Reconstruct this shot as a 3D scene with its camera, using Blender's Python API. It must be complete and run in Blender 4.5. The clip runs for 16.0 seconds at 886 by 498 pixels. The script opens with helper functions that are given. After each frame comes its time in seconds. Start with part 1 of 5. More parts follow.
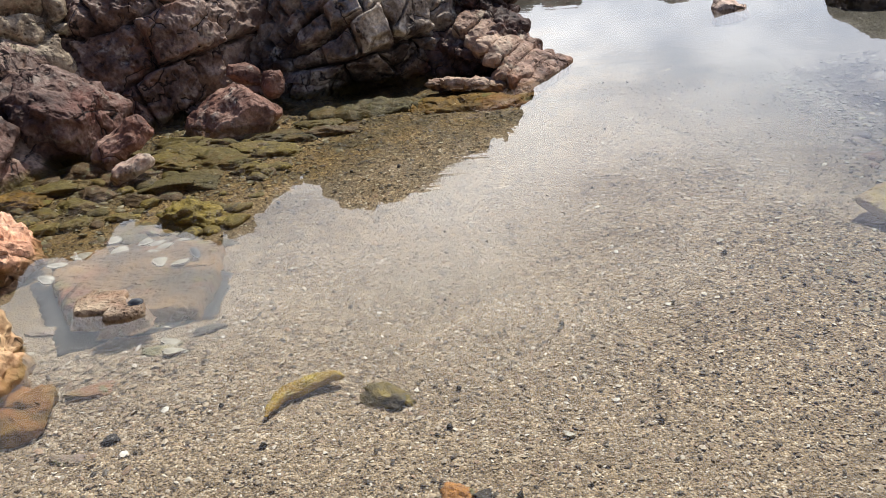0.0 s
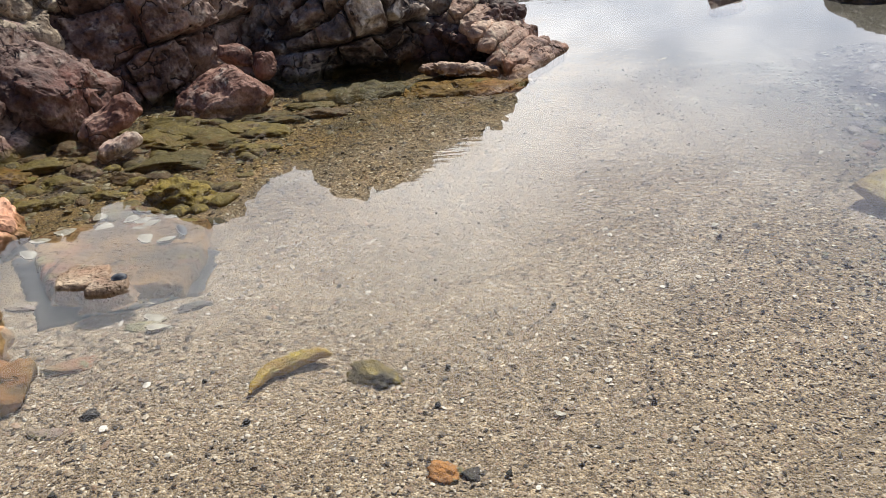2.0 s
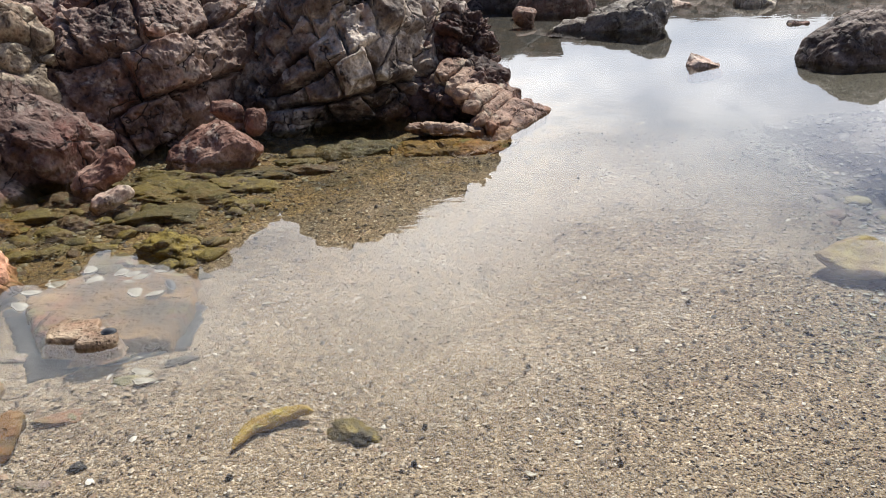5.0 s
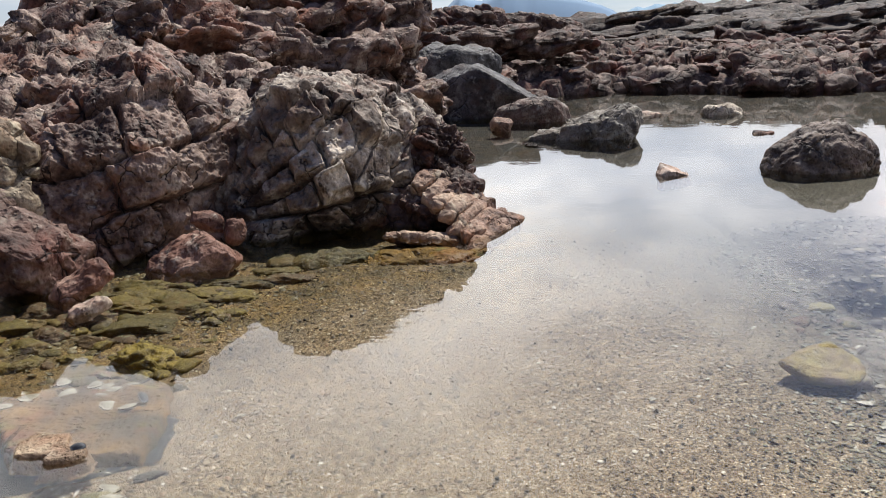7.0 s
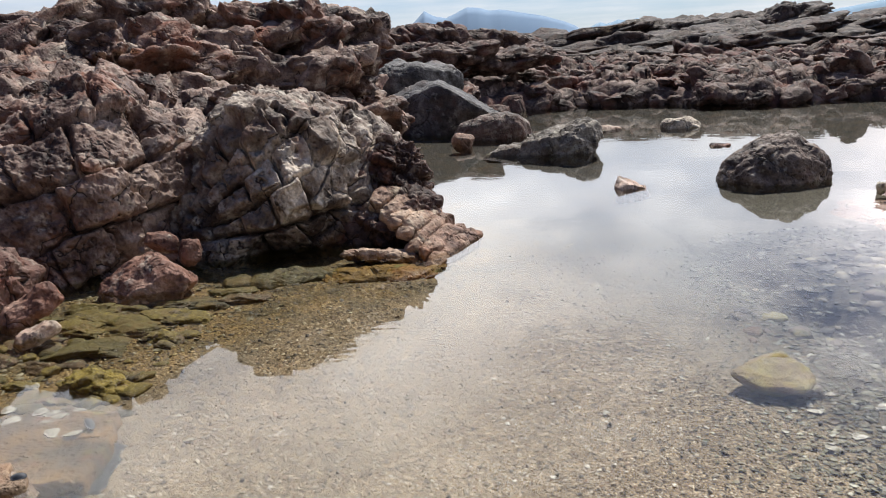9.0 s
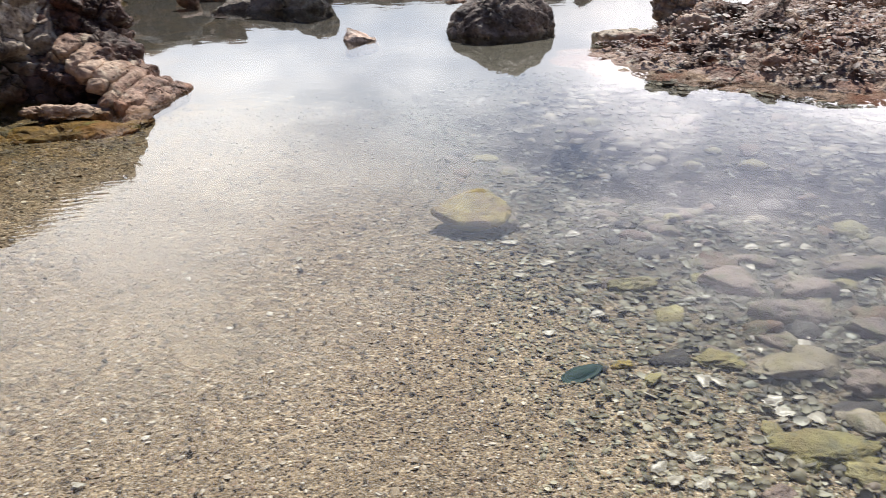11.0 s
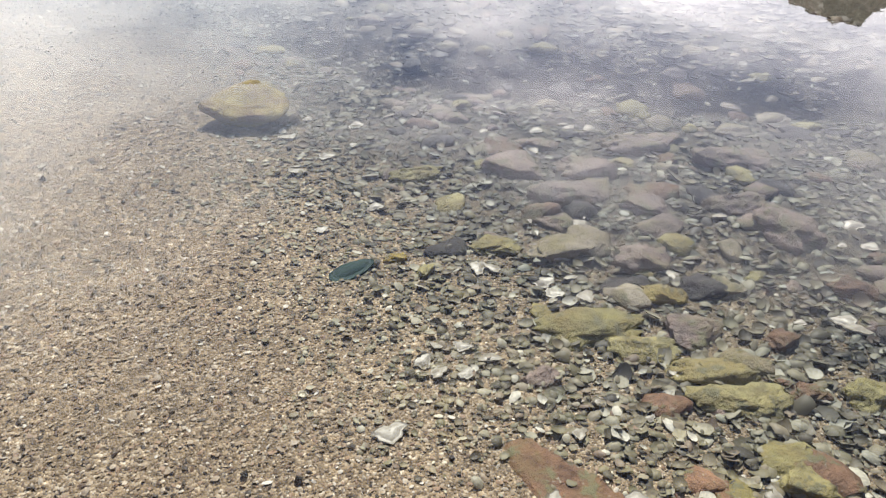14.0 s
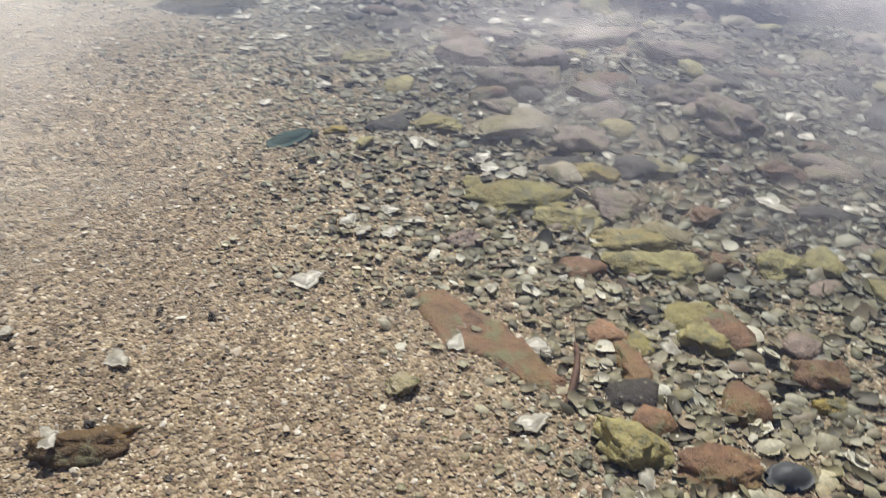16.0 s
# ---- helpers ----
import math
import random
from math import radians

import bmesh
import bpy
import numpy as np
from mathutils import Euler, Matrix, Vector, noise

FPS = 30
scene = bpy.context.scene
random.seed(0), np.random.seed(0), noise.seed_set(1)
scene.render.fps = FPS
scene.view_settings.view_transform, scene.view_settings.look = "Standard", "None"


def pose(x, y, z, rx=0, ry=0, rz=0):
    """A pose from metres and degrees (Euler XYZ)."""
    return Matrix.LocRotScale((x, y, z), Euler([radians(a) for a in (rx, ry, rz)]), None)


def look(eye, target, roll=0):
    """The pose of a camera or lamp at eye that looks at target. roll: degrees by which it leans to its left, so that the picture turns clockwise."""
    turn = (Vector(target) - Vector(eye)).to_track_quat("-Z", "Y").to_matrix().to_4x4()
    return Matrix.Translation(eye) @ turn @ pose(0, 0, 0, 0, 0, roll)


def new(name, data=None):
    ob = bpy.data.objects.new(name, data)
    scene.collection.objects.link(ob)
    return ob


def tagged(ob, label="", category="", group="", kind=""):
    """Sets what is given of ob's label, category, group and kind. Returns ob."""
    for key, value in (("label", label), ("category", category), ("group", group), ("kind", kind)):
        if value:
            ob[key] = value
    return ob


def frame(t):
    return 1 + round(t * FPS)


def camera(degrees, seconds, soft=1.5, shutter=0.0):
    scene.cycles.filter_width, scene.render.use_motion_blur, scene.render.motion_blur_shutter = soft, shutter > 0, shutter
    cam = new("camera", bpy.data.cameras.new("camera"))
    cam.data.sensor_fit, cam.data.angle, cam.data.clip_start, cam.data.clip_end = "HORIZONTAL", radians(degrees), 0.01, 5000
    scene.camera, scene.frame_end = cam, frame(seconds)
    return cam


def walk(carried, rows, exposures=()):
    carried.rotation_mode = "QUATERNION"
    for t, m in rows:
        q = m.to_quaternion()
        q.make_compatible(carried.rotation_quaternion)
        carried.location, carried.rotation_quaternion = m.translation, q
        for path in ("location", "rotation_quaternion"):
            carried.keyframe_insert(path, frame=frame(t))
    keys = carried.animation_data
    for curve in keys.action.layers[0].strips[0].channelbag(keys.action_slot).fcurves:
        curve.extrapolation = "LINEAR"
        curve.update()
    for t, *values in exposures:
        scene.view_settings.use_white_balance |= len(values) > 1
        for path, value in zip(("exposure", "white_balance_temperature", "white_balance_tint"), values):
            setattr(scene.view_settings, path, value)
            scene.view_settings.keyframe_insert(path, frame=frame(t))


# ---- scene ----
cam = camera(56.0, 16.0, soft=0.7, shutter=0.3)
PATH = [
    (0, (0.357, 0.142, 1.382), (0.167, 1.957, 0.565), -5.4),
    (0.5, (0.356, 0.141, 1.376), (0.165, 1.958, 0.562), -5.2),
    (1, (0.347, 0.147, 1.36), (0.166, 1.963, 0.542), -4.8),
    (1.5, (0.355, 0.164, 1.321), (0.183, 1.978, 0.496), -4.5),
    (2, (0.352, 0.17, 1.304), (0.181, 1.982, 0.474), -4.3),
    (2.5, (0.326, 0.191, 1.285), (0.155, 2.01, 0.472), -4.1),
    (3, (0.32, 0.216, 1.246), (0.16, 2.034, 0.426), -3.4),
    (3.2, (0.323, 0.211, 1.253), (0.167, 2.026, 0.428), -3.2),
    (5.3, (0.401, 0.065, 1.415), (0.273, 1.936, 0.72), -2.7),
    (5.5, (0.415, 0.071, 1.406), (0.294, 1.95, 0.734), -2.8),
    (6, (0.424, 0.063, 1.439), (0.328, 1.959, 0.807), -2.5),
    (6.5, (0.439, 0.046, 1.448), (0.352, 1.961, 0.879), -2.5),
    (7, (0.444, 0.005, 1.475), (0.357, 1.94, 0.976), -2.5),
    (7.5, (0.446, 0.004, 1.51), (0.365, 1.954, 1.074), -2.5),
    (8, (0.488, -0.015, 1.528), (0.416, 1.943, 1.127), -2.8),
    (8.2, (0.488, -0.01, 1.546), (0.419, 1.947, 1.143), -2.9),
    (10.3, (0.742, 0.148, 1.303), (1.036, 2.007, 0.626), -1.5),
    (10.5, (0.791, 0.178, 1.296), (1.154, 2.012, 0.585), -1.1),
    (11, (0.883, 0.218, 1.228), (1.391, 1.994, 0.462), -0.8),
    (11.5, (0.997, 0.243, 1.226), (1.655, 1.956, 0.432), -0.2),
    (12, (1.063, 0.254, 1.226), (1.834, 1.914, 0.419), 1.1),
    (12.5, (1.105, 0.247, 1.203), (1.944, 1.871, 0.391), 2.2),
    (13, (1.131, 0.254, 1.201), (2.008, 1.85, 0.374), 2.1),
    (13.5, (1.15, 0.255, 1.188), (2.016, 1.829, 0.308), 1.1),
    (14, (1.148, 0.283, 1.121), (1.978, 1.82, 0.146), 1.2),
    (14.5, (1.138, 0.255, 1.108), (1.943, 1.778, 0.091), 1.9),
    (15, (1.139, 0.246, 1.111), (1.94, 1.765, 0.086), 3.5),
    (15.5, (1.162, 0.121, 1.095), (1.963, 1.625, 0.047), 5.6),
    (16, (1.243, 0.096, 1.005), (2.053, 1.541, -0.115), 3.5),
]
walk(cam, [(t, look(eye, target, roll)) for t, eye, target, roll in PATH], exposures=[(0, 0.09), (3, 0.11), (6, 0.16), (7.2, 0.04), (8.2, 0.0), (10.3, 0.15), (12.5, 0.1), (14.5, 0.05), (16, -0.01)])

# ---- world, sun ----
CLOUD = 2.55
SUN_AZ, SUN_EL = 27.0, 57.0  # degrees to the right of +y, above the horizon
sun_from = Vector((math.sin(radians(SUN_AZ)) * math.cos(radians(SUN_EL)), math.cos(radians(SUN_AZ)) * math.cos(radians(SUN_EL)), math.sin(radians(SUN_EL))))
sun = new("sun", bpy.data.lights.new("sun", "SUN"))
sun.data.energy, sun.data.angle, sun.data.color = 5.0, radians(0.6), (0.98, 0.962, 0.90)
sun.matrix_world = look(sun_from * 50, (0, 0, 0))

world = bpy.data.worlds.new("sky")
scene.world = world
world.use_nodes = True
wn, wl = world.node_tree.nodes, world.node_tree.links
wn.clear()
w_out = wn.new("ShaderNodeOutputWorld")
sky = wn.new("ShaderNodeTexSky")
sky.sky_type, sky.sun_disc = "NISHITA", False
sky.sun_elevation, sky.sun_rotation = radians(SUN_EL), radians(SUN_AZ)
sky.dust_density, sky.ozone_density = 0.7, 1.2
bg_sky, bg_cloud, w_mix = wn.new("ShaderNodeBackground"), wn.new("ShaderNodeBackground"), wn.new("ShaderNodeMixShader")
bg_sky.inputs[1].default_value = 0.075
bg_cloud.inputs[0].default_value, bg_cloud.inputs[1].default_value = (0.945, 0.935, 1.0, 1), 1.15
w_co, w_map, w_noise, w_ramp = wn.new("ShaderNodeTexCoord"), wn.new("ShaderNodeMapping"), wn.new("ShaderNodeTexNoise"), wn.new("ShaderNodeValToRGB")
w_map.inputs["Scale"].default_value = (1.0, 1.0, 2.6)
w_noise.inputs["Scale"].default_value, w_noise.inputs["Detail"].default_value, w_noise.inputs["Roughness"].default_value = 2.3, 7.0, 0.58
w_ramp.color_ramp.elements[0].position, w_ramp.color_ramp.elements[1].position = 0.33, 0.59
w_ramp.color_ramp.elements[0].color = (0.34, 0.34, 0.34, 1)
w_ramp.color_ramp.elements[1].color = (1.0, 1.0, 1.0, 1)
wl.new(w_co.outputs["Generated"], w_map.inputs[0])
wl.new(w_map.outputs[0], w_noise.inputs[0])
wl.new(w_noise.outputs[0], w_ramp.inputs[0])
w_tint = wn.new("ShaderNodeMix")
w_tint.data_type, w_tint.blend_type, w_tint.inputs[0].default_value = "RGBA", "MULTIPLY", 1.0
w_tint.inputs[7].default_value = (0.58, 0.90, 1.42, 1)
wl.new(sky.outputs[0], w_tint.inputs[6])
wl.new(w_tint.outputs[2], bg_sky.inputs[0])
wl.new(bg_sky.outputs[0], w_mix.inputs[1])
wl.new(bg_cloud.outputs[0], w_mix.inputs[2])
# thin cloud: denser low down, brighter on the sun's side, dimmed by haze at the horizon


def w_math(op, a, b=None, c=None):
    n = wn.new("ShaderNodeMath")
    n.operation = op
    for socket, value in zip(n.inputs, (a, b, c)):
        if isinstance(value, bpy.types.NodeSocket):
            wl.new(value, socket)
        elif value is not None:
            socket.default_value = value
    return n.outputs[0]


def w_range(value, a, b, c, d):
    n = wn.new("ShaderNodeMapRange")
    n.interpolation_type = "SMOOTHSTEP"
    for socket, v in zip(n.inputs[1:5], (a, b, c, d)):
        socket.default_value = v
    wl.new(value, n.inputs[0])
    return n.outputs[0]


w_sep, w_dot = wn.new("ShaderNodeSeparateXYZ"), wn.new("ShaderNodeVectorMath")
w_dot.operation, w_dot.inputs[1].default_value = "DOT_PRODUCT", (math.sin(radians(SUN_AZ)), math.cos(radians(SUN_AZ)), 0)
wl.new(w_co.outputs["Generated"], w_sep.inputs[0])
wl.new(w_co.outputs["Generated"], w_dot.inputs[0])
w_side = w_range(w_dot.outputs["Value"], -0.3, 0.85, 0.05, 1.0)
w_haze = w_range(w_sep.outputs[2], 0.05, 0.20, 0.37, 1.28)
# a brighter bank of cloud low down beyond the reef
w_bank = wn.new("ShaderNodeVectorMath")
w_bank.operation, w_bank.inputs[1].default_value = "DOT_PRODUCT", (0.672, 0.680, 0.292)
wl.new(w_co.outputs["Generated"], w_bank.inputs[0])
w_reach = w_math("MULTIPLY_ADD", w_noise.outputs[0], 0.08, w_bank.outputs["Value"])
w_lobe = w_range(w_reach, 0.965, 1.02, 1.0, 1.85)
w_warm = wn.new("ShaderNodeMix")
w_warm.data_type = "RGBA"
w_warm.inputs[6].default_value, w_warm.inputs[7].default_value = (0.945, 0.95, 0.985, 1), (1.0, 0.935, 0.95, 1)
wl.new(w_range(w_reach, 0.93, 1.01, 0.0, 1.0), w_warm.inputs[0])
wl.new(w_warm.outputs[2], bg_cloud.inputs[0])
w_long, w_streak = wn.new("ShaderNodeMapping"), wn.new("ShaderNodeTexNoise")  # long streaks of cloud low down
w_long.inputs["Scale"].default_value = (2.2, 2.2, 26.0)
w_streak.inputs["Scale"].default_value, w_streak.inputs["Detail"].default_value, w_streak.inputs["Roughness"].default_value = 1.6, 6.0, 0.6
wl.new(w_co.outputs["Generated"], w_long.inputs[0])
wl.new(w_long.outputs[0], w_streak.inputs[0])
w_bars = w_range(w_streak.outputs[0], 0.38, 0.66, 0.6, 1.05)
w_glow = w_math("MULTIPLY", w_math("MULTIPLY", w_math("MULTIPLY", w_side, w_haze), w_lobe), CLOUD)
wl.new(w_glow, bg_cloud.inputs[1])
w_low = w_range(w_sep.outputs[2], 0.06, 0.14, 1.0, 0.0)
w_veil = w_math("MAXIMUM", w_ramp.outputs[0], w_range(w_sep.outputs[2], 0.05, 0.22, 0.6, 0.2))
w_veil = w_math("MULTIPLY", w_veil, w_math("MULTIPLY_ADD", w_low, w_math("SUBTRACT", w_bars, 1.0), 1.0))
w_cover = w_math("MULTIPLY", w_veil, w_range(w_sep.outputs[2], 0.42, 0.72, 1.0, 0.06))
# a blue gap in the cloud, ragged at its edge
w_hole = wn.new("ShaderNodeVectorMath")
w_hole.operation, w_hole.inputs[1].default_value = "DOT_PRODUCT", (0.356, 0.799, 0.485)
wl.new(w_co.outputs["Generated"], w_hole.inputs[0])
w_gap = w_range(w_math("MULTIPLY_ADD", w_noise.outputs[0], -0.10, w_hole.outputs["Value"]), 0.912, 0.95, 1.0, 0.40)
w_hole = wn.new("ShaderNodeVectorMath")
w_hole.operation, w_hole.inputs[1].default_value = "DOT_PRODUCT", (0.71, 0.42, 0.565)
wl.new(w_co.outputs["Generated"], w_hole.inputs[0])
w_gap = w_math("MULTIPLY", w_gap, w_range(w_math("MULTIPLY_ADD", w_noise.outputs[0], -0.10, w_hole.outputs["Value"]), 0.83, 0.94, 1.0, 0.45))
w_hole = wn.new("ShaderNodeVectorMath")
w_hole.operation, w_hole.inputs[1].default_value = "DOT_PRODUCT", (0.270, 0.890, 0.366)
wl.new(w_co.outputs["Generated"], w_hole.inputs[0])
w_gap = w_math("MULTIPLY", w_gap, w_range(w_math("MULTIPLY_ADD", w_noise.outputs[0], -0.12, w_hole.outputs["Value"]), 0.885, 0.94, 1.0, 0.48))
wl.new(w_math("MULTIPLY", w_cover, w_gap), w_mix.inputs[0])
wl.new(w_mix.outputs[0], w_out.inputs[0])
scene.view_settings.exposure = 0.0


# ---- materials ----
def material(name):
    m = bpy.data.materials.new(name)
    m.use_nodes = True
    return m, m.node_tree.nodes, m.node_tree.links, m.node_tree.nodes["Principled BSDF"]


def ramp(nodes, stops):
    r = nodes.new("ShaderNodeValToRGB")
    while len(r.color_ramp.elements) < len(stops):
        r.color_ramp.elements.new(0.5)
    for e, (p, c) in zip(r.color_ramp.elements, stops):
        e.position, e.color = p, (*c, 1)
    return r


def mixed(nodes, links, fac, a, b, mode="MIX"):
    m = nodes.new("ShaderNodeMix")
    m.data_type, m.blend_type = "RGBA", mode
    for socket, value in ((m.inputs[0], fac), (m.inputs[6], a), (m.inputs[7], b)):
        if isinstance(value, bpy.types.NodeSocket):
            links.new(value, socket)
        elif isinstance(value, tuple):
            socket.default_value = (*value, 1)
        else:
            socket.default_value = value
    return m.outputs[2]


def noise_tex(nodes, links, co, scale, detail=5, rough=0.6):
    n = nodes.new("ShaderNodeTexNoise")
    n.inputs["Scale"].default_value, n.inputs["Detail"].default_value, n.inputs["Roughness"].default_value = scale, detail, rough
    links.new(co, n.inputs[0])
    return n.outputs[0]


def band(nodes, links, value, low, high):
    r = nodes.new("ShaderNodeMapRange")
    r.inputs[1].default_value, r.inputs[2].default_value = low, high
    links.new(value, r.inputs[0])
    return r.outputs[0]


def bumped(nodes, links, height, strength, distance, normal=None):
    b = nodes.new("ShaderNodeBump")
    b.inputs["Strength"].default_value, b.inputs["Distance"].default_value = strength, distance
    links.new(height, b.inputs["Height"])
    if normal:
        links.new(normal, b.inputs["Normal"])
    return b.outputs[0]


def rock_material(name, dark, mid, light, lichen, algae=0.0, stain=(0.16, 0.06, 0.035), rough=0.66, grain=1.0):
    """Weathered rock: mottled colour at three scales, fine cracks, pits, rusty stains, lichen; algae on what lies in the water."""
    m, n, l, bsdf = material(name)
    co = n.new("ShaderNodeNewGeometry").outputs["Position"]
    big, mid_n, fine = noise_tex(n, l, co, 2.6, 6, 0.6), noise_tex(n, l, co, 9 * grain, 6, 0.62), noise_tex(n, l, co, 42 * grain, 5, 0.65)
    c1 = ramp(n, [(0.36, dark), (0.50, mid), (0.64, light)])
    l.new(big, c1.inputs[0])
    c2 = ramp(n, [(0.32, (0.50, 0.46, 0.44)), (0.47, (0.95, 0.93, 0.91)), (0.64, (1.22, 1.20, 1.17))])
    l.new(mid_n, c2.inputs[0])
    col = mixed(n, l, 1.0, c1.outputs[0], c2.outputs[0], "MULTIPLY")
    c3 = ramp(n, [(0.34, (0.62, 0.60, 0.58)), (0.50, (1.0, 1.0, 1.0)), (0.66, (1.25, 1.24, 1.22))])
    l.new(fine, c3.inputs[0])
    col = mixed(n, l, 0.8, col, c3.outputs[0], "MULTIPLY")
    spots = noise_tex(n, l, co, 5.5, 4, 0.65)
    col = mixed(n, l, band(n, l, spots, 0.57, 0.66), col, lichen)
    rust = noise_tex(n, l, co, 1.4, 5, 0.7)
    col = mixed(n, l, band(n, l, rust, 0.51, 0.66), col, stain)
    # fine cracks that wander over the rock
    warp, drift = n.new("ShaderNodeTexNoise"), n.new("ShaderNodeVectorMath")
    warp.inputs["Scale"].default_value, warp.inputs["Detail"].default_value = 4.0, 3
    l.new(co, warp.inputs[0])
    drift.operation = "MULTIPLY_ADD"
    drift.inputs[1].default_value = (0.16, 0.16, 0.16)
    l.new(warp.outputs["Color"], drift.inputs[0])
    l.new(co, drift.inputs[2])
    crack = n.new("ShaderNodeTexVoronoi")
    crack.feature, crack.inputs["Scale"].default_value = "DISTANCE_TO_EDGE", 3.6 * grain
    l.new(drift.outputs[0], crack.inputs["Vector"])
    open_ = n.new("ShaderNodeMath")  # closed along most of their length
    open_.operation = "ADD"
    l.new(crack.outputs["Distance"], open_.inputs[0])
    l.new(band(n, l, noise_tex(n, l, co, 2.2, 3, 0.6), 0.45, 0.64), open_.inputs[1])
    line = band(n, l, open_.outputs[0], 0.0, 0.09)
    col = mixed(n, l, band(n, l, open_.outputs[0], 0.02, 0.004), col, tuple(0.6 * v for v in dark))
    if algae:
        sep = n.new("ShaderNodeSeparateXYZ")
        l.new(co, sep.inputs[0])
        wob = n.new("ShaderNodeMath")
        wob.operation, wob.inputs[1].default_value = "MULTIPLY_ADD", 0.12
        l.new(spots, wob.inputs[0])
        l.new(sep.outputs[2], wob.inputs[2])
        green = ramp(n, [(0.35, (0.055, 0.05, 0.012)), (0.6, (0.17, 0.13, 0.03)), (0.8, (0.25, 0.11, 0.03))])
        l.new(noise_tex(n, l, co, 7, 5, 0.65), green.inputs[0])
        w = band(n, l, wob.outputs[0], 0.07, 0.03)
        k = n.new("ShaderNodeMath")
        k.operation, k.inputs[1].default_value = "MULTIPLY", algae
        l.new(w, k.inputs[0])
        col = mixed(n, l, k.outputs[0], col, green.outputs[0])
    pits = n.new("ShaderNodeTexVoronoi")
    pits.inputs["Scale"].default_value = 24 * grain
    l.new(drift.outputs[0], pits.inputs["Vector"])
    # shade of the pits put into the colour: darkest at their centres
    pit_shade = mixed(n, l, band(n, l, noise_tex(n, l, co, 3.1, 4, 0.6), 0.42, 0.56), (1.0, 1.0, 1.0), mixed(n, l, band(n, l, pits.outputs["Distance"], 0.10, 0.38), (0.42, 0.38, 0.36), (1.08, 1.08, 1.08)))
    col = mixed(n, l, 1.0, col, pit_shade, "MULTIPLY")
    l.new(col, bsdf.inputs["Base Color"])
    bsdf.inputs["Roughness"].default_value = rough
    bsdf.inputs["Specular IOR Level"].default_value = 0.24
    # worn beds, one over the other, that rise to the right
    dip, beds, step = n.new("ShaderNodeVectorMath"), n.new("ShaderNodeMath"), n.new("ShaderNodeMath")
    dip.operation, dip.inputs[1].default_value = "DOT_PRODUCT", (-2.6 * grain, 1.6 * grain, 8.0 * grain)
    beds.operation, beds.inputs[1].default_value, step.operation = "MULTIPLY_ADD", 3.2, "FRACT"
    l.new(co, dip.inputs[0])
    l.new(noise_tex(n, l, co, 3.4 * grain, 5, 0.62), beds.inputs[0])
    l.new(dip.outputs["Value"], beds.inputs[2])
    l.new(beds.outputs[0], step.inputs[0])
    nor = bumped(n, l, noise_tex(n, l, co, 10 * grain, 2.5, 0.55), 1.0, 0.030)
    nor = bumped(n, l, step.outputs[0], 0.8, 0.013, nor)
    nor = bumped(n, l, line, 1.0, 0.022, nor)
    nor = bumped(n, l, band(n, l, pits.outputs["Distance"], 0.1, 0.42), 0.8, 0.008, nor)
    nor = bumped(n, l, fine, 0.8, 0.006, nor)
    l.new(nor, bsdf.inputs["Normal"])
    return m


def zone_darkened(n, l, co, col, low=2.6, high=3.7, tint=(0.66, 0.69, 0.64)):
    """Multiplies a colour darker towards the stony side of the pool, along an uneven edge."""
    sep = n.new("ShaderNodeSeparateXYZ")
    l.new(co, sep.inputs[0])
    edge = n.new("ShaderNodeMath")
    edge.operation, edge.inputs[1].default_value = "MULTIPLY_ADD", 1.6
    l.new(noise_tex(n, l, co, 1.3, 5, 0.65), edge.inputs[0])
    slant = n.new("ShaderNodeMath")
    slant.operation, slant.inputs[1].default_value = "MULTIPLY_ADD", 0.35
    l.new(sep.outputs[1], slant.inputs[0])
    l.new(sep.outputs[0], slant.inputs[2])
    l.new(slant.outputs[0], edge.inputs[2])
    dark_zone = mixed(n, l, 1.0, col, tint, "MULTIPLY")
    return mixed(n, l, band(n, l, edge.outputs[0], low, high), col, dark_zone)


def film_and_reflection(n, l, co, col):
    """A brown-olive film of algae on the far half of the pool's bed and at the foot of the boulders, where it also
    paints the rocks' brown reflection into the bed.
    """
    blot, weed = noise_tex(n, l, co, 1.7, 5, 0.65), ramp(n, [(0.40, (0.34, 0.30, 0.13)), (0.52, (0.62, 0.51, 0.22)), (0.64, (0.86, 0.70, 0.34))])
    l.new(noise_tex(n, l, co, 3.2, 5, 0.7), weed.inputs[0])
    # the second band reaches out to tint the bed like the rocks' reflection
    for weights, low, high in (((0.0, 1.0), 7.9, 10.6), ((-0.6, 0.6), 2.9, 3.8)):
        dot, wob = n.new("ShaderNodeVectorMath"), n.new("ShaderNodeMath")
        dot.operation, dot.inputs[1].default_value = "DOT_PRODUCT", (*weights, 0)
        l.new(co, dot.inputs[0])
        wob.operation, wob.inputs[1].default_value = "MULTIPLY_ADD", 1.0
        l.new(blot, wob.inputs[0])
        l.new(dot.outputs["Value"], wob.inputs[2])
        col = mixed(n, l, band(n, l, wob.outputs[0], low, high), col, mixed(n, l, 1.0, col, weed.outputs[0], "MULTIPLY"))
    return col


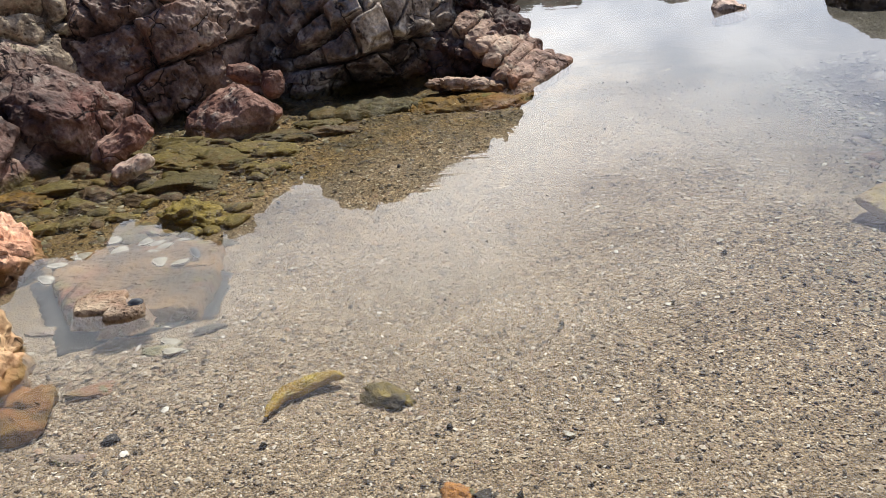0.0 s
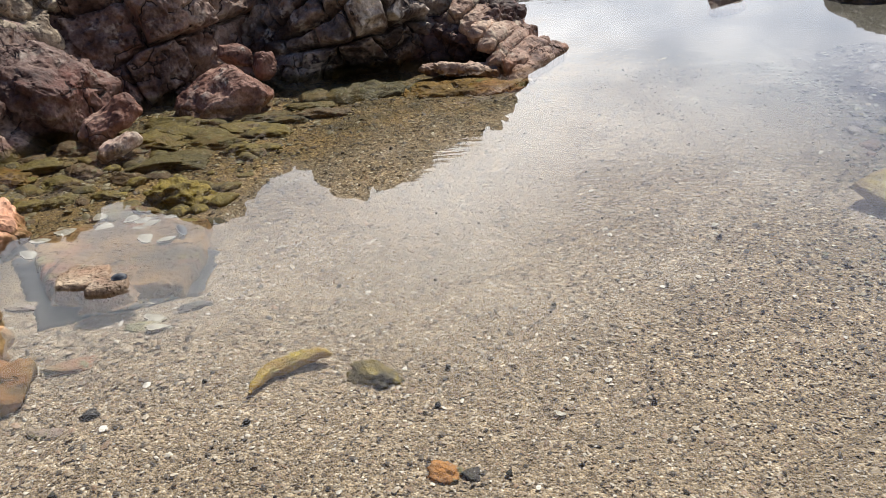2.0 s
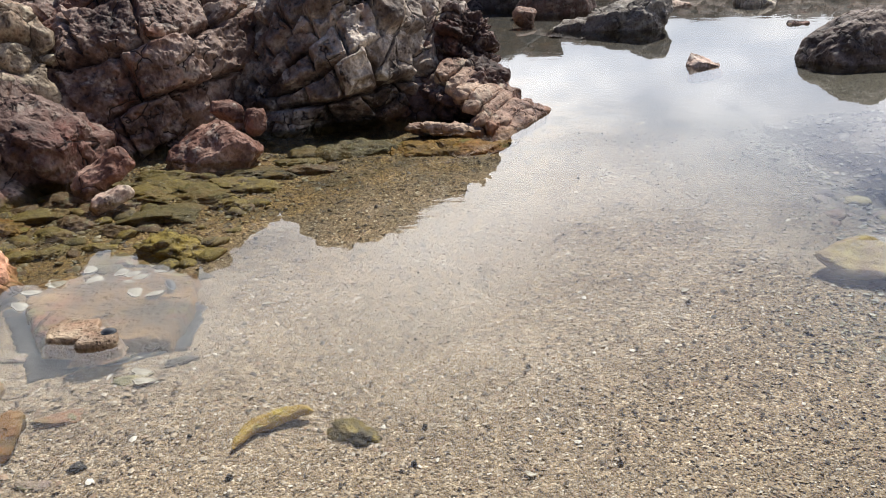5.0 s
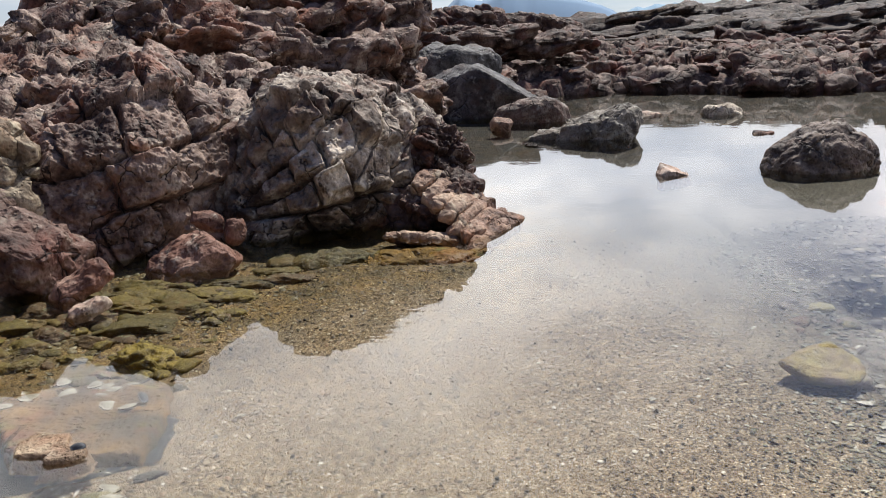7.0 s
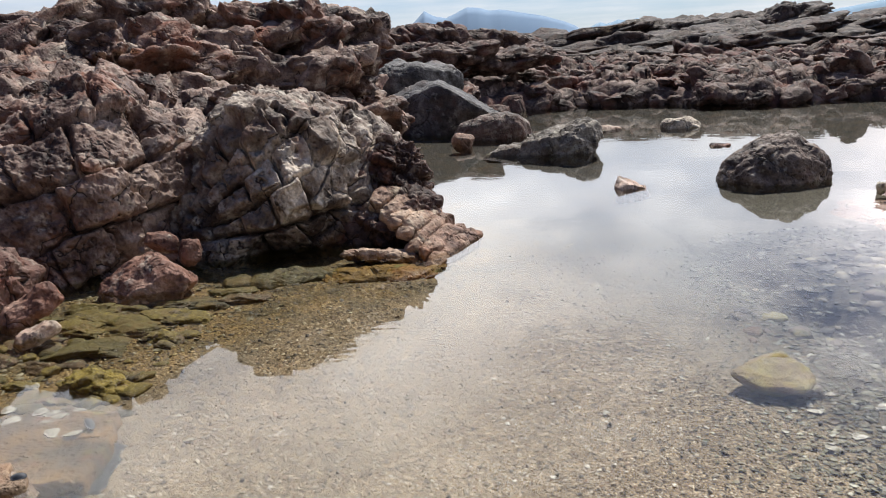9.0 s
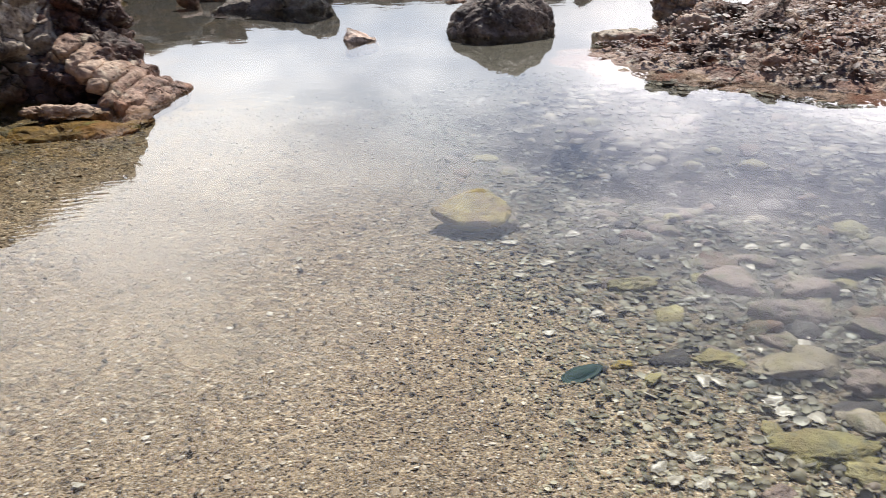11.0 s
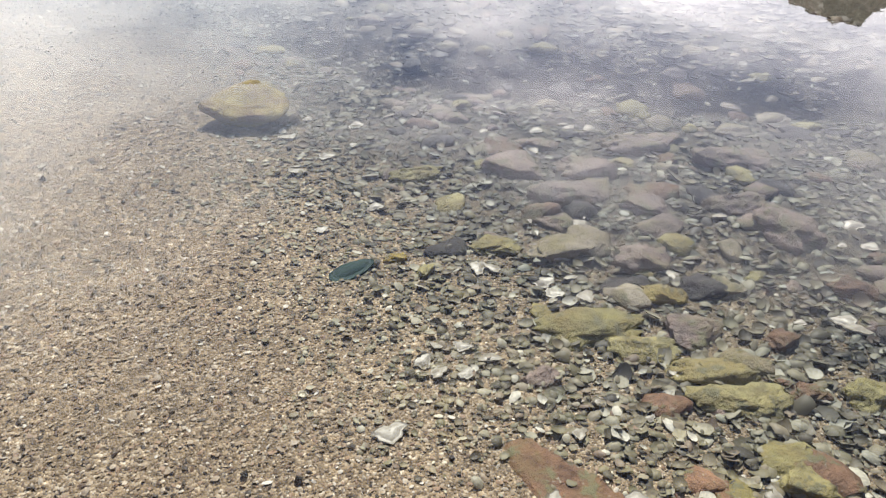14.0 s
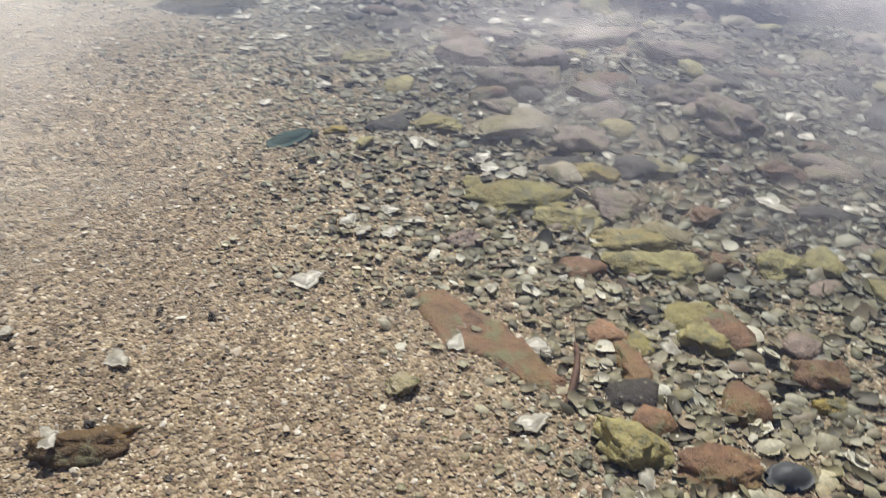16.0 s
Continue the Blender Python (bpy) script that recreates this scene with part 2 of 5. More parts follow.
def stone_material(name, low, high, blotch, deep=0.55, scab=(0.20, 0.185, 0.095)):
    """Smooth water-worn stones, each of a tone of its own, with a thin film of algae in blotches."""
    m, n, l, bsdf = material(name)
    co = n.new("ShaderNodeNewGeometry").outputs["Position"]
    info = n.new("ShaderNodeObjectInfo")
    tone = mixed(n, l, info.outputs["Random"], low, high)
    f = noise_tex(n, l, co, 26, 8, 0.72)
    c2 = ramp(n, [(0.34, (0.42, 0.40, 0.38)), (0.5, (1.0, 1.0, 1.0)), (0.68, (1.45, 1.42, 1.36))])
    l.new(f, c2.inputs[0])
    col = mixed(n, l, 0.95, tone, c2.outputs[0], "MULTIPLY")
    col = mixed(n, l, band(n, l, noise_tex(n, l, co, 8, 7, 0.72), 0.46, 0.60), col, blotch)
    crust = noise_tex(n, l, co, 16, 6, 0.7)
    col = mixed(n, l, band(n, l, crust, 0.55, 0.60), col, scab)  # patches of crust and small shells
    col = mixed(n, l, band(n, l, noise_tex(n, l, co, 60, 4, 0.6), 0.64, 0.70), col, (0.40, 0.37, 0.28))
    col = zone_darkened(n, l, co, col, 3.3, 4.6, (deep, deep * 1.03, deep * 1.06))
    l.new(col, bsdf.inputs["Base Color"])
    bsdf.inputs["Roughness"].default_value = 0.6
    nor = bumped(n, l, crust, 1.0, 0.02, bumped(n, l, f, 0.6, 0.012))
    l.new(bumped(n, l, noise_tex(n, l, co, 120, 3, 0.6), 0.4, 0.003, nor), bsdf.inputs["Normal"])
    return m


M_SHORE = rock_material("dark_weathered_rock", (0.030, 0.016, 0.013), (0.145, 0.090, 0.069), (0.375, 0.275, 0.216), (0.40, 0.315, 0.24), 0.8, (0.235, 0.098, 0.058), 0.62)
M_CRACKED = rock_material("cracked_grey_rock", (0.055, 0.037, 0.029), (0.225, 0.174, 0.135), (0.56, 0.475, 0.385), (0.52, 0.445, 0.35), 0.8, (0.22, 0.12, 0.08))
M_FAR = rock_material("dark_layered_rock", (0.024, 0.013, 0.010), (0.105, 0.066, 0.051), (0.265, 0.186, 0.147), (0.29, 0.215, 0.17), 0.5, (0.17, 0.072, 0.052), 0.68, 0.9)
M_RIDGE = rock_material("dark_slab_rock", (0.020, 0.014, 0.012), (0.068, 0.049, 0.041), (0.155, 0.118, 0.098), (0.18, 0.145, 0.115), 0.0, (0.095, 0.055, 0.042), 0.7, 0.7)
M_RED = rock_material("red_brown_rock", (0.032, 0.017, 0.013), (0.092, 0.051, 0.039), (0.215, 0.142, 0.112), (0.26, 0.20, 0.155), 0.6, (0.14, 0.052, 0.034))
M_CREAM = rock_material("cream_pink_rock", (0.12, 0.065, 0.045), (0.29, 0.18, 0.125), (0.46, 0.33, 0.235), (0.44, 0.34, 0.24), 0.2, (0.28, 0.13, 0.07))
M_REDPINK = rock_material("red_pink_rock", (0.12, 0.058, 0.042), (0.255, 0.138, 0.098), (0.39, 0.26, 0.195), (0.40, 0.31, 0.24), 0.3, (0.25, 0.105, 0.062))
M_ORANGE = rock_material("orange_rock", (0.34, 0.15, 0.08), (0.62, 0.34, 0.21), (0.68, 0.47, 0.32), (0.62, 0.50, 0.33), 0.5, (0.50, 0.24, 0.12))
M_GREY = rock_material("olive_grey_rock", (0.075, 0.060, 0.047), (0.175, 0.147, 0.118), (0.31, 0.27, 0.22), (0.33, 0.295, 0.225), 0.4, (0.19, 0.135, 0.095))
M_BLUEGREY = rock_material("blue_grey_rock", (0.045, 0.042, 0.04), (0.105, 0.098, 0.094), (0.20, 0.19, 0.18), (0.23, 0.215, 0.195), 0.8, (0.10, 0.065, 0.05))
M_PALE = rock_material("pale_rock", (0.28, 0.22, 0.16), (0.45, 0.37, 0.28), (0.58, 0.50, 0.40), (0.55, 0.50, 0.38), 0.0, (0.46, 0.28, 0.20))
M_REEF = rock_material("reef_rock", (0.065, 0.036, 0.026), (0.235, 0.152, 0.112), (0.46, 0.345, 0.265), (0.50, 0.43, 0.34), 0.0, (0.22, 0.088, 0.05), grain=1.6)
M_OLIVE = stone_material("algae_covered_stone", (0.27, 0.24, 0.085), (0.42, 0.37, 0.17), (0.31, 0.24, 0.085), 0.7)
M_VIOLET = stone_material("violet_grey_stone", (0.19, 0.145, 0.125), (0.35, 0.26, 0.215), (0.28, 0.225, 0.14), 0.7)
M_RUST = stone_material("rust_red_stone", (0.20, 0.108, 0.060), (0.305, 0.172, 0.100), (0.24, 0.155, 0.065))
M_BEIGE = stone_material("beige_stone", (0.34, 0.28, 0.19), (0.50, 0.43, 0.32), (0.32, 0.27, 0.12))
M_YELLOW = stone_material("yellow_stone", (0.36, 0.28, 0.07), (0.44, 0.35, 0.11), (0.36, 0.23, 0.045))
M_TANGERINE = stone_material("orange_stone", (0.42, 0.19, 0.05), (0.48, 0.22, 0.06), (0.34, 0.17, 0.06))
M_SLAB = rock_material("slab_stone", (0.065, 0.042, 0.014), (0.165, 0.100, 0.040), (0.25, 0.155, 0.062), (0.215, 0.185, 0.055), 0.0, (0.34, 0.115, 0.058))
M_ALGAE = stone_material("algae_rock", (0.026, 0.022, 0.005), (0.19, 0.14, 0.02), (0.16, 0.095, 0.014), 1.0, (0.11, 0.09, 0.016))
M_DARK = rock_material("dark_wet_rock", (0.065, 0.048, 0.04), (0.17, 0.125, 0.10), (0.33, 0.26, 0.205), (0.36, 0.31, 0.25), 0.5, (0.15, 0.075, 0.055))
M_OCHRE = stone_material("ochre_stone", (0.235, 0.175, 0.030), (0.26, 0.19, 0.034), (0.20, 0.11, 0.055), 1.0, (0.33, 0.26, 0.065))
M_BROWN = stone_material("dark_brown_stone", (0.12, 0.070, 0.024), (0.15, 0.09, 0.032), (0.08, 0.045, 0.016))
M_TAN = rock_material("tan_crust", (0.17, 0.10, 0.06), (0.31, 0.22, 0.14), (0.42, 0.32, 0.215), (0.40, 0.33, 0.23), 0.0, (0.32, 0.16, 0.09), grain=2.0)
M_CRUST = rock_material("shell_crust", (0.10, 0.075, 0.05), (0.24, 0.18, 0.12), (0.38, 0.30, 0.21), (0.42, 0.37, 0.28), 0.0, (0.22, 0.12, 0.07), grain=2.0)
M_LEDGE = rock_material("orange_ledge", (0.07, 0.045, 0.008), (0.17, 0.10, 0.018), (0.27, 0.155, 0.035), (0.15, 0.125, 0.025), 0.0, (0.25, 0.095, 0.02))
M_MOSSY = stone_material("mossy_stone", (0.15, 0.105, 0.012), (0.17, 0.12, 0.015), (0.055, 0.040, 0.010), 1.0, (0.27, 0.20, 0.035))
M_BANDED = stone_material("streaked_yellow_stone", (0.40, 0.30, 0.045), (0.43, 0.32, 0.05), (0.33, 0.19, 0.035), 1.0, (0.47, 0.38, 0.11))
M_TANROCK = rock_material("yellow_tan_rock", (0.24, 0.14, 0.065), (0.47, 0.31, 0.165), (0.60, 0.43, 0.25), (0.58, 0.45, 0.24), 0.5, (0.42, 0.20, 0.09))
M_KNOB = rock_material("yellowish_grey_rock", (0.13, 0.095, 0.062), (0.29, 0.225, 0.155), (0.46, 0.38, 0.27), (0.42, 0.35, 0.24), 0.4, (0.28, 0.165, 0.10))
M_GOLD = stone_material("golden_algae_stone", (0.25, 0.18, 0.015), (0.27, 0.19, 0.018), (0.065, 0.048, 0.010), 1.0, (0.36, 0.27, 0.045))
M_FIN = rock_material("smooth_pink_rock", (0.36, 0.24, 0.18), (0.52, 0.37, 0.285), (0.62, 0.48, 0.385), (0.56, 0.45, 0.36), 0.0, (0.44, 0.25, 0.17))
M_BLACK = stone_material("dark_stone", (0.03, 0.026, 0.024), (0.075, 0.06, 0.055), (0.05, 0.04, 0.03), 0.55, (0.07, 0.064, 0.045))


def sand_material():
    m, n, l, bsdf = material("shell_sand")
    co = n.new("ShaderNodeNewGeometry").outputs["Position"]
    grain = n.new("ShaderNodeTexVoronoi")
    grain.inputs["Scale"].default_value, grain.inputs["Randomness"].default_value = 150, 1.0
    l.new(co, grain.inputs["Vector"])
    tint = n.new("ShaderNodeSeparateColor")
    l.new(grain.outputs["Color"], tint.inputs[0])
    c = ramp(n, [(0.0, (0.09, 0.062, 0.036)), (0.30, (0.243, 0.185, 0.118)), (0.7, (0.347, 0.269, 0.178)), (0.93, (0.50, 0.42, 0.315)), (1.0, (0.72, 0.65, 0.54))])
    l.new(tint.outputs[0], c.inputs[0])
    patch = ramp(n, [(0.3, (0.80, 0.78, 0.74)), (0.7, (1.12, 1.10, 1.06))])
    l.new(noise_tex(n, l, co, 1.8, 6, 0.65), patch.inputs[0])
    col = mixed(n, l, 1.0, c.outputs[0], patch.outputs[0], "MULTIPLY")
    mottle = ramp(n, [(0.36, (0.78, 0.76, 0.74)), (0.5, (1.0, 1.0, 1.0)), (0.66, (1.2, 1.19, 1.18))])
    l.new(noise_tex(n, l, co, 17, 4, 0.6), mottle.inputs[0])
    col = mixed(n, l, 1.0, col, mottle.outputs[0], "MULTIPLY")
    speck = ramp(n, [(0.37, (0.58, 0.55, 0.52)), (0.5, (1.0, 1.0, 1.0)), (0.64, (1.32, 1.30, 1.28))])
    l.new(noise_tex(n, l, co, 45, 5, 0.7), speck.inputs[0])
    col = mixed(n, l, 1.0, col, speck.outputs[0], "MULTIPLY")
    # the second pass paints the shade of gaps between stones into the bed
    col = film_and_reflection(n, l, co, zone_darkened(n, l, co, zone_darkened(n, l, co, col, 3.1, 4.3, (0.76, 0.78, 0.74)), 3.9, 4.8, (0.34, 0.37, 0.39)))
    l.new(col, bsdf.inputs["Base Color"])
    bsdf.inputs["Roughness"].default_value = 0.75
    nor = bumped(n, l, grain.outputs["Distance"], 0.8, -0.006)
    l.new(bumped(n, l, noise_tex(n, l, co, 14, 5, 0.6), 0.7, 0.02, nor), bsdf.inputs["Normal"])
    return m


def chip_material(name, stops, dark_zone=(), clump=0.35):
    """Fragments of shell and grit: every fragment takes a tone of its own."""
    m, n, l, bsdf = material(name)
    geo = n.new("ShaderNodeNewGeometry")
    c = ramp(n, stops)
    c.color_ramp.interpolation = "LINEAR"
    l.new(geo.outputs["Random Per Island"], c.inputs[0])
    f = ramp(n, [(0.3, (0.7, 0.7, 0.7)), (0.7, (1.15, 1.15, 1.15))])
    l.new(noise_tex(n, l, geo.outputs["Position"], 160, 3, 0.6), f.inputs[0])
    col = mixed(n, l, 1.0, c.outputs[0], f.outputs[0], "MULTIPLY")
    tuft = ramp(n, [(0.36, (0.60, 0.62, 0.56)), (0.5, (1.0, 1.0, 0.97)), (0.66, (1.22, 1.16, 1.0))])
    l.new(noise_tex(n, l, geo.outputs["Position"], 5.5, 4, 0.62), tuft.inputs[0])
    col = mixed(n, l, clump, col, tuft.outputs[0], "MULTIPLY")
    l.new(film_and_reflection(n, l, geo.outputs["Position"], zone_darkened(n, l, geo.outputs["Position"], col, *dark_zone)) if dark_zone else col, bsdf.inputs["Base Color"])
    bsdf.inputs["Roughness"].default_value = 0.6
    return m


def plain(name, low, high, rough, scale=40):
    m, n, l, bsdf = material(name)
    c = ramp(n, [(0.3, low), (0.7, high)])
    co = n.new("ShaderNodeNewGeometry").outputs["Position"]
    f = noise_tex(n, l, co, scale, 5, 0.65)
    l.new(f, c.inputs[0])
    l.new(c.outputs[0], bsdf.inputs["Base Color"])
    l.new(bumped(n, l, f, 0.5, 0.004), bsdf.inputs["Normal"])
    bsdf.inputs["Roughness"].default_value = rough
    return m


def water_material():
    """Clear water with a mirror-like skin: the gloss follows Fresnel, the rest lets the bed show."""
    m, n, l, bsdf = material("clear_water")
    n.remove(bsdf)
    out = n["Material Output"]
    co = n.new("ShaderNodeNewGeometry").outputs["Position"]
    nor = bumped(n, l, noise_tex(n, l, co, 3.5, 2, 0.5), 0.10, 0.010)
    # a patch of fine ripples where the air stirs it
    far_off, squash = n.new("ShaderNodeVectorMath"), n.new("ShaderNodeMapping")
    far_off.operation, far_off.inputs[1].default_value = "DISTANCE", (0.25, 4.05, 0.0)
    squash.inputs["Scale"].default_value = (1.0, 4.5, 1.0)
    l.new(co, far_off.inputs[0])
    l.new(co, squash.inputs[0])
    crest = n.new("ShaderNodeMath")
    crest.operation = "MULTIPLY"
    l.new(noise_tex(n, l, squash.outputs[0], 5.5, 2, 0.5), crest.inputs[0])
    l.new(band(n, l, far_off.outputs["Value"], 0.5, 0.1), crest.inputs[1])
    nor = bumped(n, l, crest.outputs[0], 0.16, 0.010, nor)
    fres, clear, gloss, mix = n.new("ShaderNodeFresnel"), n.new("ShaderNodeBsdfTransparent"), n.new("ShaderNodeBsdfGlossy"), n.new("ShaderNodeMixShader")
    fres.inputs[0].default_value = 1.333
    clear.inputs[0].default_value = (0.965, 0.955, 0.905, 1)
    gloss.inputs["Roughness"].default_value = 0.02
    l.new(nor, fres.inputs["Normal"])
    l.new(nor, gloss.inputs["Normal"])
    l.new(fres.outputs[0], mix.inputs[0])
    l.new(clear.outputs[0], mix.inputs[1])
    l.new(gloss.outputs[0], mix.inputs[2])
    l.new(mix.outputs[0], out.inputs[0])
    return m


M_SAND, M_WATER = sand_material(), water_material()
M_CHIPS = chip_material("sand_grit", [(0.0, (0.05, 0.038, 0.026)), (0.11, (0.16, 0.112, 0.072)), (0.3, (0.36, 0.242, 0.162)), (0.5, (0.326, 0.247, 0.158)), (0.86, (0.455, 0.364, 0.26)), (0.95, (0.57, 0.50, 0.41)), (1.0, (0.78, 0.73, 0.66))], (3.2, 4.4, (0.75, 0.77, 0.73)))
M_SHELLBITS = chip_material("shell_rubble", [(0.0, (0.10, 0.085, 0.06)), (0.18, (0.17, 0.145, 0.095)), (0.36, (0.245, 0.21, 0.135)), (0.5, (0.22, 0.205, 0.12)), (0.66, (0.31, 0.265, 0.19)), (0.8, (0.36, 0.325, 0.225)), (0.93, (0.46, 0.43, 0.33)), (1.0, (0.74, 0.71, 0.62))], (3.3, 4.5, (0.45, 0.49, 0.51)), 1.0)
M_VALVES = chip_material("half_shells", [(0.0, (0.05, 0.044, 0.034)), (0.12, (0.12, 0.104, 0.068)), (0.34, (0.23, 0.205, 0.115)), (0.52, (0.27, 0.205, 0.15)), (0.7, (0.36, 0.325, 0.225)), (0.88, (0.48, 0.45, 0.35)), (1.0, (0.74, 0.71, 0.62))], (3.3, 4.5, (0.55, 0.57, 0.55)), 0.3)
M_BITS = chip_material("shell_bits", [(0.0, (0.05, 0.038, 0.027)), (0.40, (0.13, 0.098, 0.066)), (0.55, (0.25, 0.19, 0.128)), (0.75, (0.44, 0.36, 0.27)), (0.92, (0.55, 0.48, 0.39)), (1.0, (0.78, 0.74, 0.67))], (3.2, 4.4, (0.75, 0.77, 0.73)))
M_PLATES = chip_material("ledge_plates", [(0.0, (0.03, 0.028, 0.026)), (0.3, (0.08, 0.072, 0.055)), (0.6, (0.14, 0.122, 0.085)), (0.85, (0.20, 0.165, 0.125)), (1.0, (0.28, 0.25, 0.18))], (9.0, 9.5), 1.0)
M_REEFBITS = chip_material("reef_plates", [(0.0, (0.05, 0.03, 0.025)), (0.3, (0.20, 0.108, 0.076)), (0.65, (0.34, 0.23, 0.18)), (0.9, (0.45, 0.35, 0.28)), (1.0, (0.62, 0.56, 0.48))])
M_OLIVEBITS = chip_material("olive_rubble", [(0.0, (0.06, 0.05, 0.02)), (0.4, (0.14, 0.115, 0.05)), (0.8, (0.23, 0.185, 0.095)), (1.0, (0.38, 0.33, 0.21))])
M_SHELL = plain("white_shell", (0.19, 0.165, 0.12), (0.50, 0.47, 0.40), 0.4)
M_MUSSEL = plain("blue_black_shell", (0.022, 0.025, 0.03), (0.085, 0.088, 0.095), 0.6)
M_GREENSHELL = plain("green_glassy_shell", (0.003, 0.022, 0.018), (0.006, 0.045, 0.035), 0.75)
# near-black that stands for the shade at the slab's side
M_SLABSHADE = plain("slab_shade", (0.010, 0.011, 0.012), (0.035, 0.034, 0.034), 0.8, 14)
M_TWIG = plain("sodden_wood", (0.05, 0.025, 0.015), (0.16, 0.08, 0.05), 0.7, 60)
# the haze of distance is painted into these blues
M_HILL = plain("haze_tinted_mountain", (0.17, 0.25, 0.35), (0.20, 0.28, 0.375), 1.0, 0.004)
M_LAND = plain("haze_tinted_hill", (0.20, 0.30, 0.38), (0.23, 0.33, 0.42), 1.0, 0.004)


# ---- noise and mesh tools ----
def hashed(i, j, k, seed):
    h = (i * 374761393 + j * 668265263 + k * 2147483647 + seed * 974634777).astype(np.int64) & 0xFFFFFFFF
    h = ((h ^ (h >> 13)) * 1274126177) & 0xFFFFFFFF
    h = ((h ^ (h >> 15)) * 2246822519) & 0xFFFFFFFF
    return ((h ^ (h >> 16)) & 0xFFFFFF) / float(0xFFFFFF)


def value_noise(p, seed=0):
    """Smooth noise in -1..1 at the points p (n x 3)."""
    i = np.floor(p).astype(np.int64)
    f = p - i
    u = f * f * f * (f * (f * 6 - 15) + 10)
    total = 0
    for a in (0, 1):
        for b in (0, 1):
            for c in (0, 1):
                w = np.where(a, u[:, 0], 1 - u[:, 0]) * np.where(b, u[:, 1], 1 - u[:, 1]) * np.where(c, u[:, 2], 1 - u[:, 2])
                total = total + w * hashed(i[:, 0] + a, i[:, 1] + b, i[:, 2] + c, seed)
    return total * 2 - 1


def fbm(p, seed=0, octaves=4, gain=0.5):
    total, amp = 0, 1.0
    for o in range(octaves):
        total = total + amp * value_noise(p * 2.03 ** o + 17.3 * o, seed + o)
        amp *= gain
    return total


def cells(p, seed=0):
    """Nearest and second nearest scattered centres: the gap between both distances, and a random number a cell."""
    i = np.floor(p).astype(np.int64)
    best = np.full(len(p), 9.0)
    second = np.full(len(p), 9.0)
    pick = np.zeros(len(p))
    for a in (-1, 0, 1):
        for b in (-1, 0, 1):
            for c in (-1, 0, 1):
                q = i + (a, b, c)
                centre = q + np.stack([hashed(q[:, 0], q[:, 1], q[:, 2], seed + s) for s in (1, 2, 3)], 1)
                d = np.sqrt(((p - centre) ** 2).sum(1))
                r = hashed(q[:, 0], q[:, 1], q[:, 2], seed + 4)
                near = d < best
                second = np.where(near, best, np.minimum(second, d))
                pick = np.where(near, r, pick)
                best = np.where(near, d, best)
    return second - best, pick


def smooth(a, b, x):
    t = np.clip((x - a) / (b - a), 0, 1)
    return t * t * (3 - 2 * t)


def mesh_of(name, verts, faces, mat, shade=True):
    me = bpy.data.meshes.new(name)
    faces = np.asarray(faces, dtype=np.int32)
    verts = np.asarray(verts, dtype=np.float32)
    n, k = faces.shape
    me.vertices.add(len(verts))
    me.vertices.foreach_set("co", verts.ravel())
    me.loops.add(n * k)
    me.loops.foreach_set("vertex_index", faces.ravel())
    me.polygons.add(n)
    me.polygons.foreach_set("loop_start", np.arange(0, n * k, k, dtype=np.int32))
    me.polygons.foreach_set("use_smooth", np.full(n, shade))
    me.update(calc_edges=True)
    me.validate()
    me.materials.append(mat)
    return me


SPHERES = {}


def sphere(level):
    if level not in SPHERES:
        bm = bmesh.new()
        bmesh.ops.create_icosphere(bm, subdivisions=level, radius=1)
        bm.verts.ensure_lookup_table()
        SPHERES[level] = (np.array([v.co[:] for v in bm.verts]), np.array([[v.index for v in f.verts] for f in bm.faces]))
        bm.free()
    return SPHERES[level]


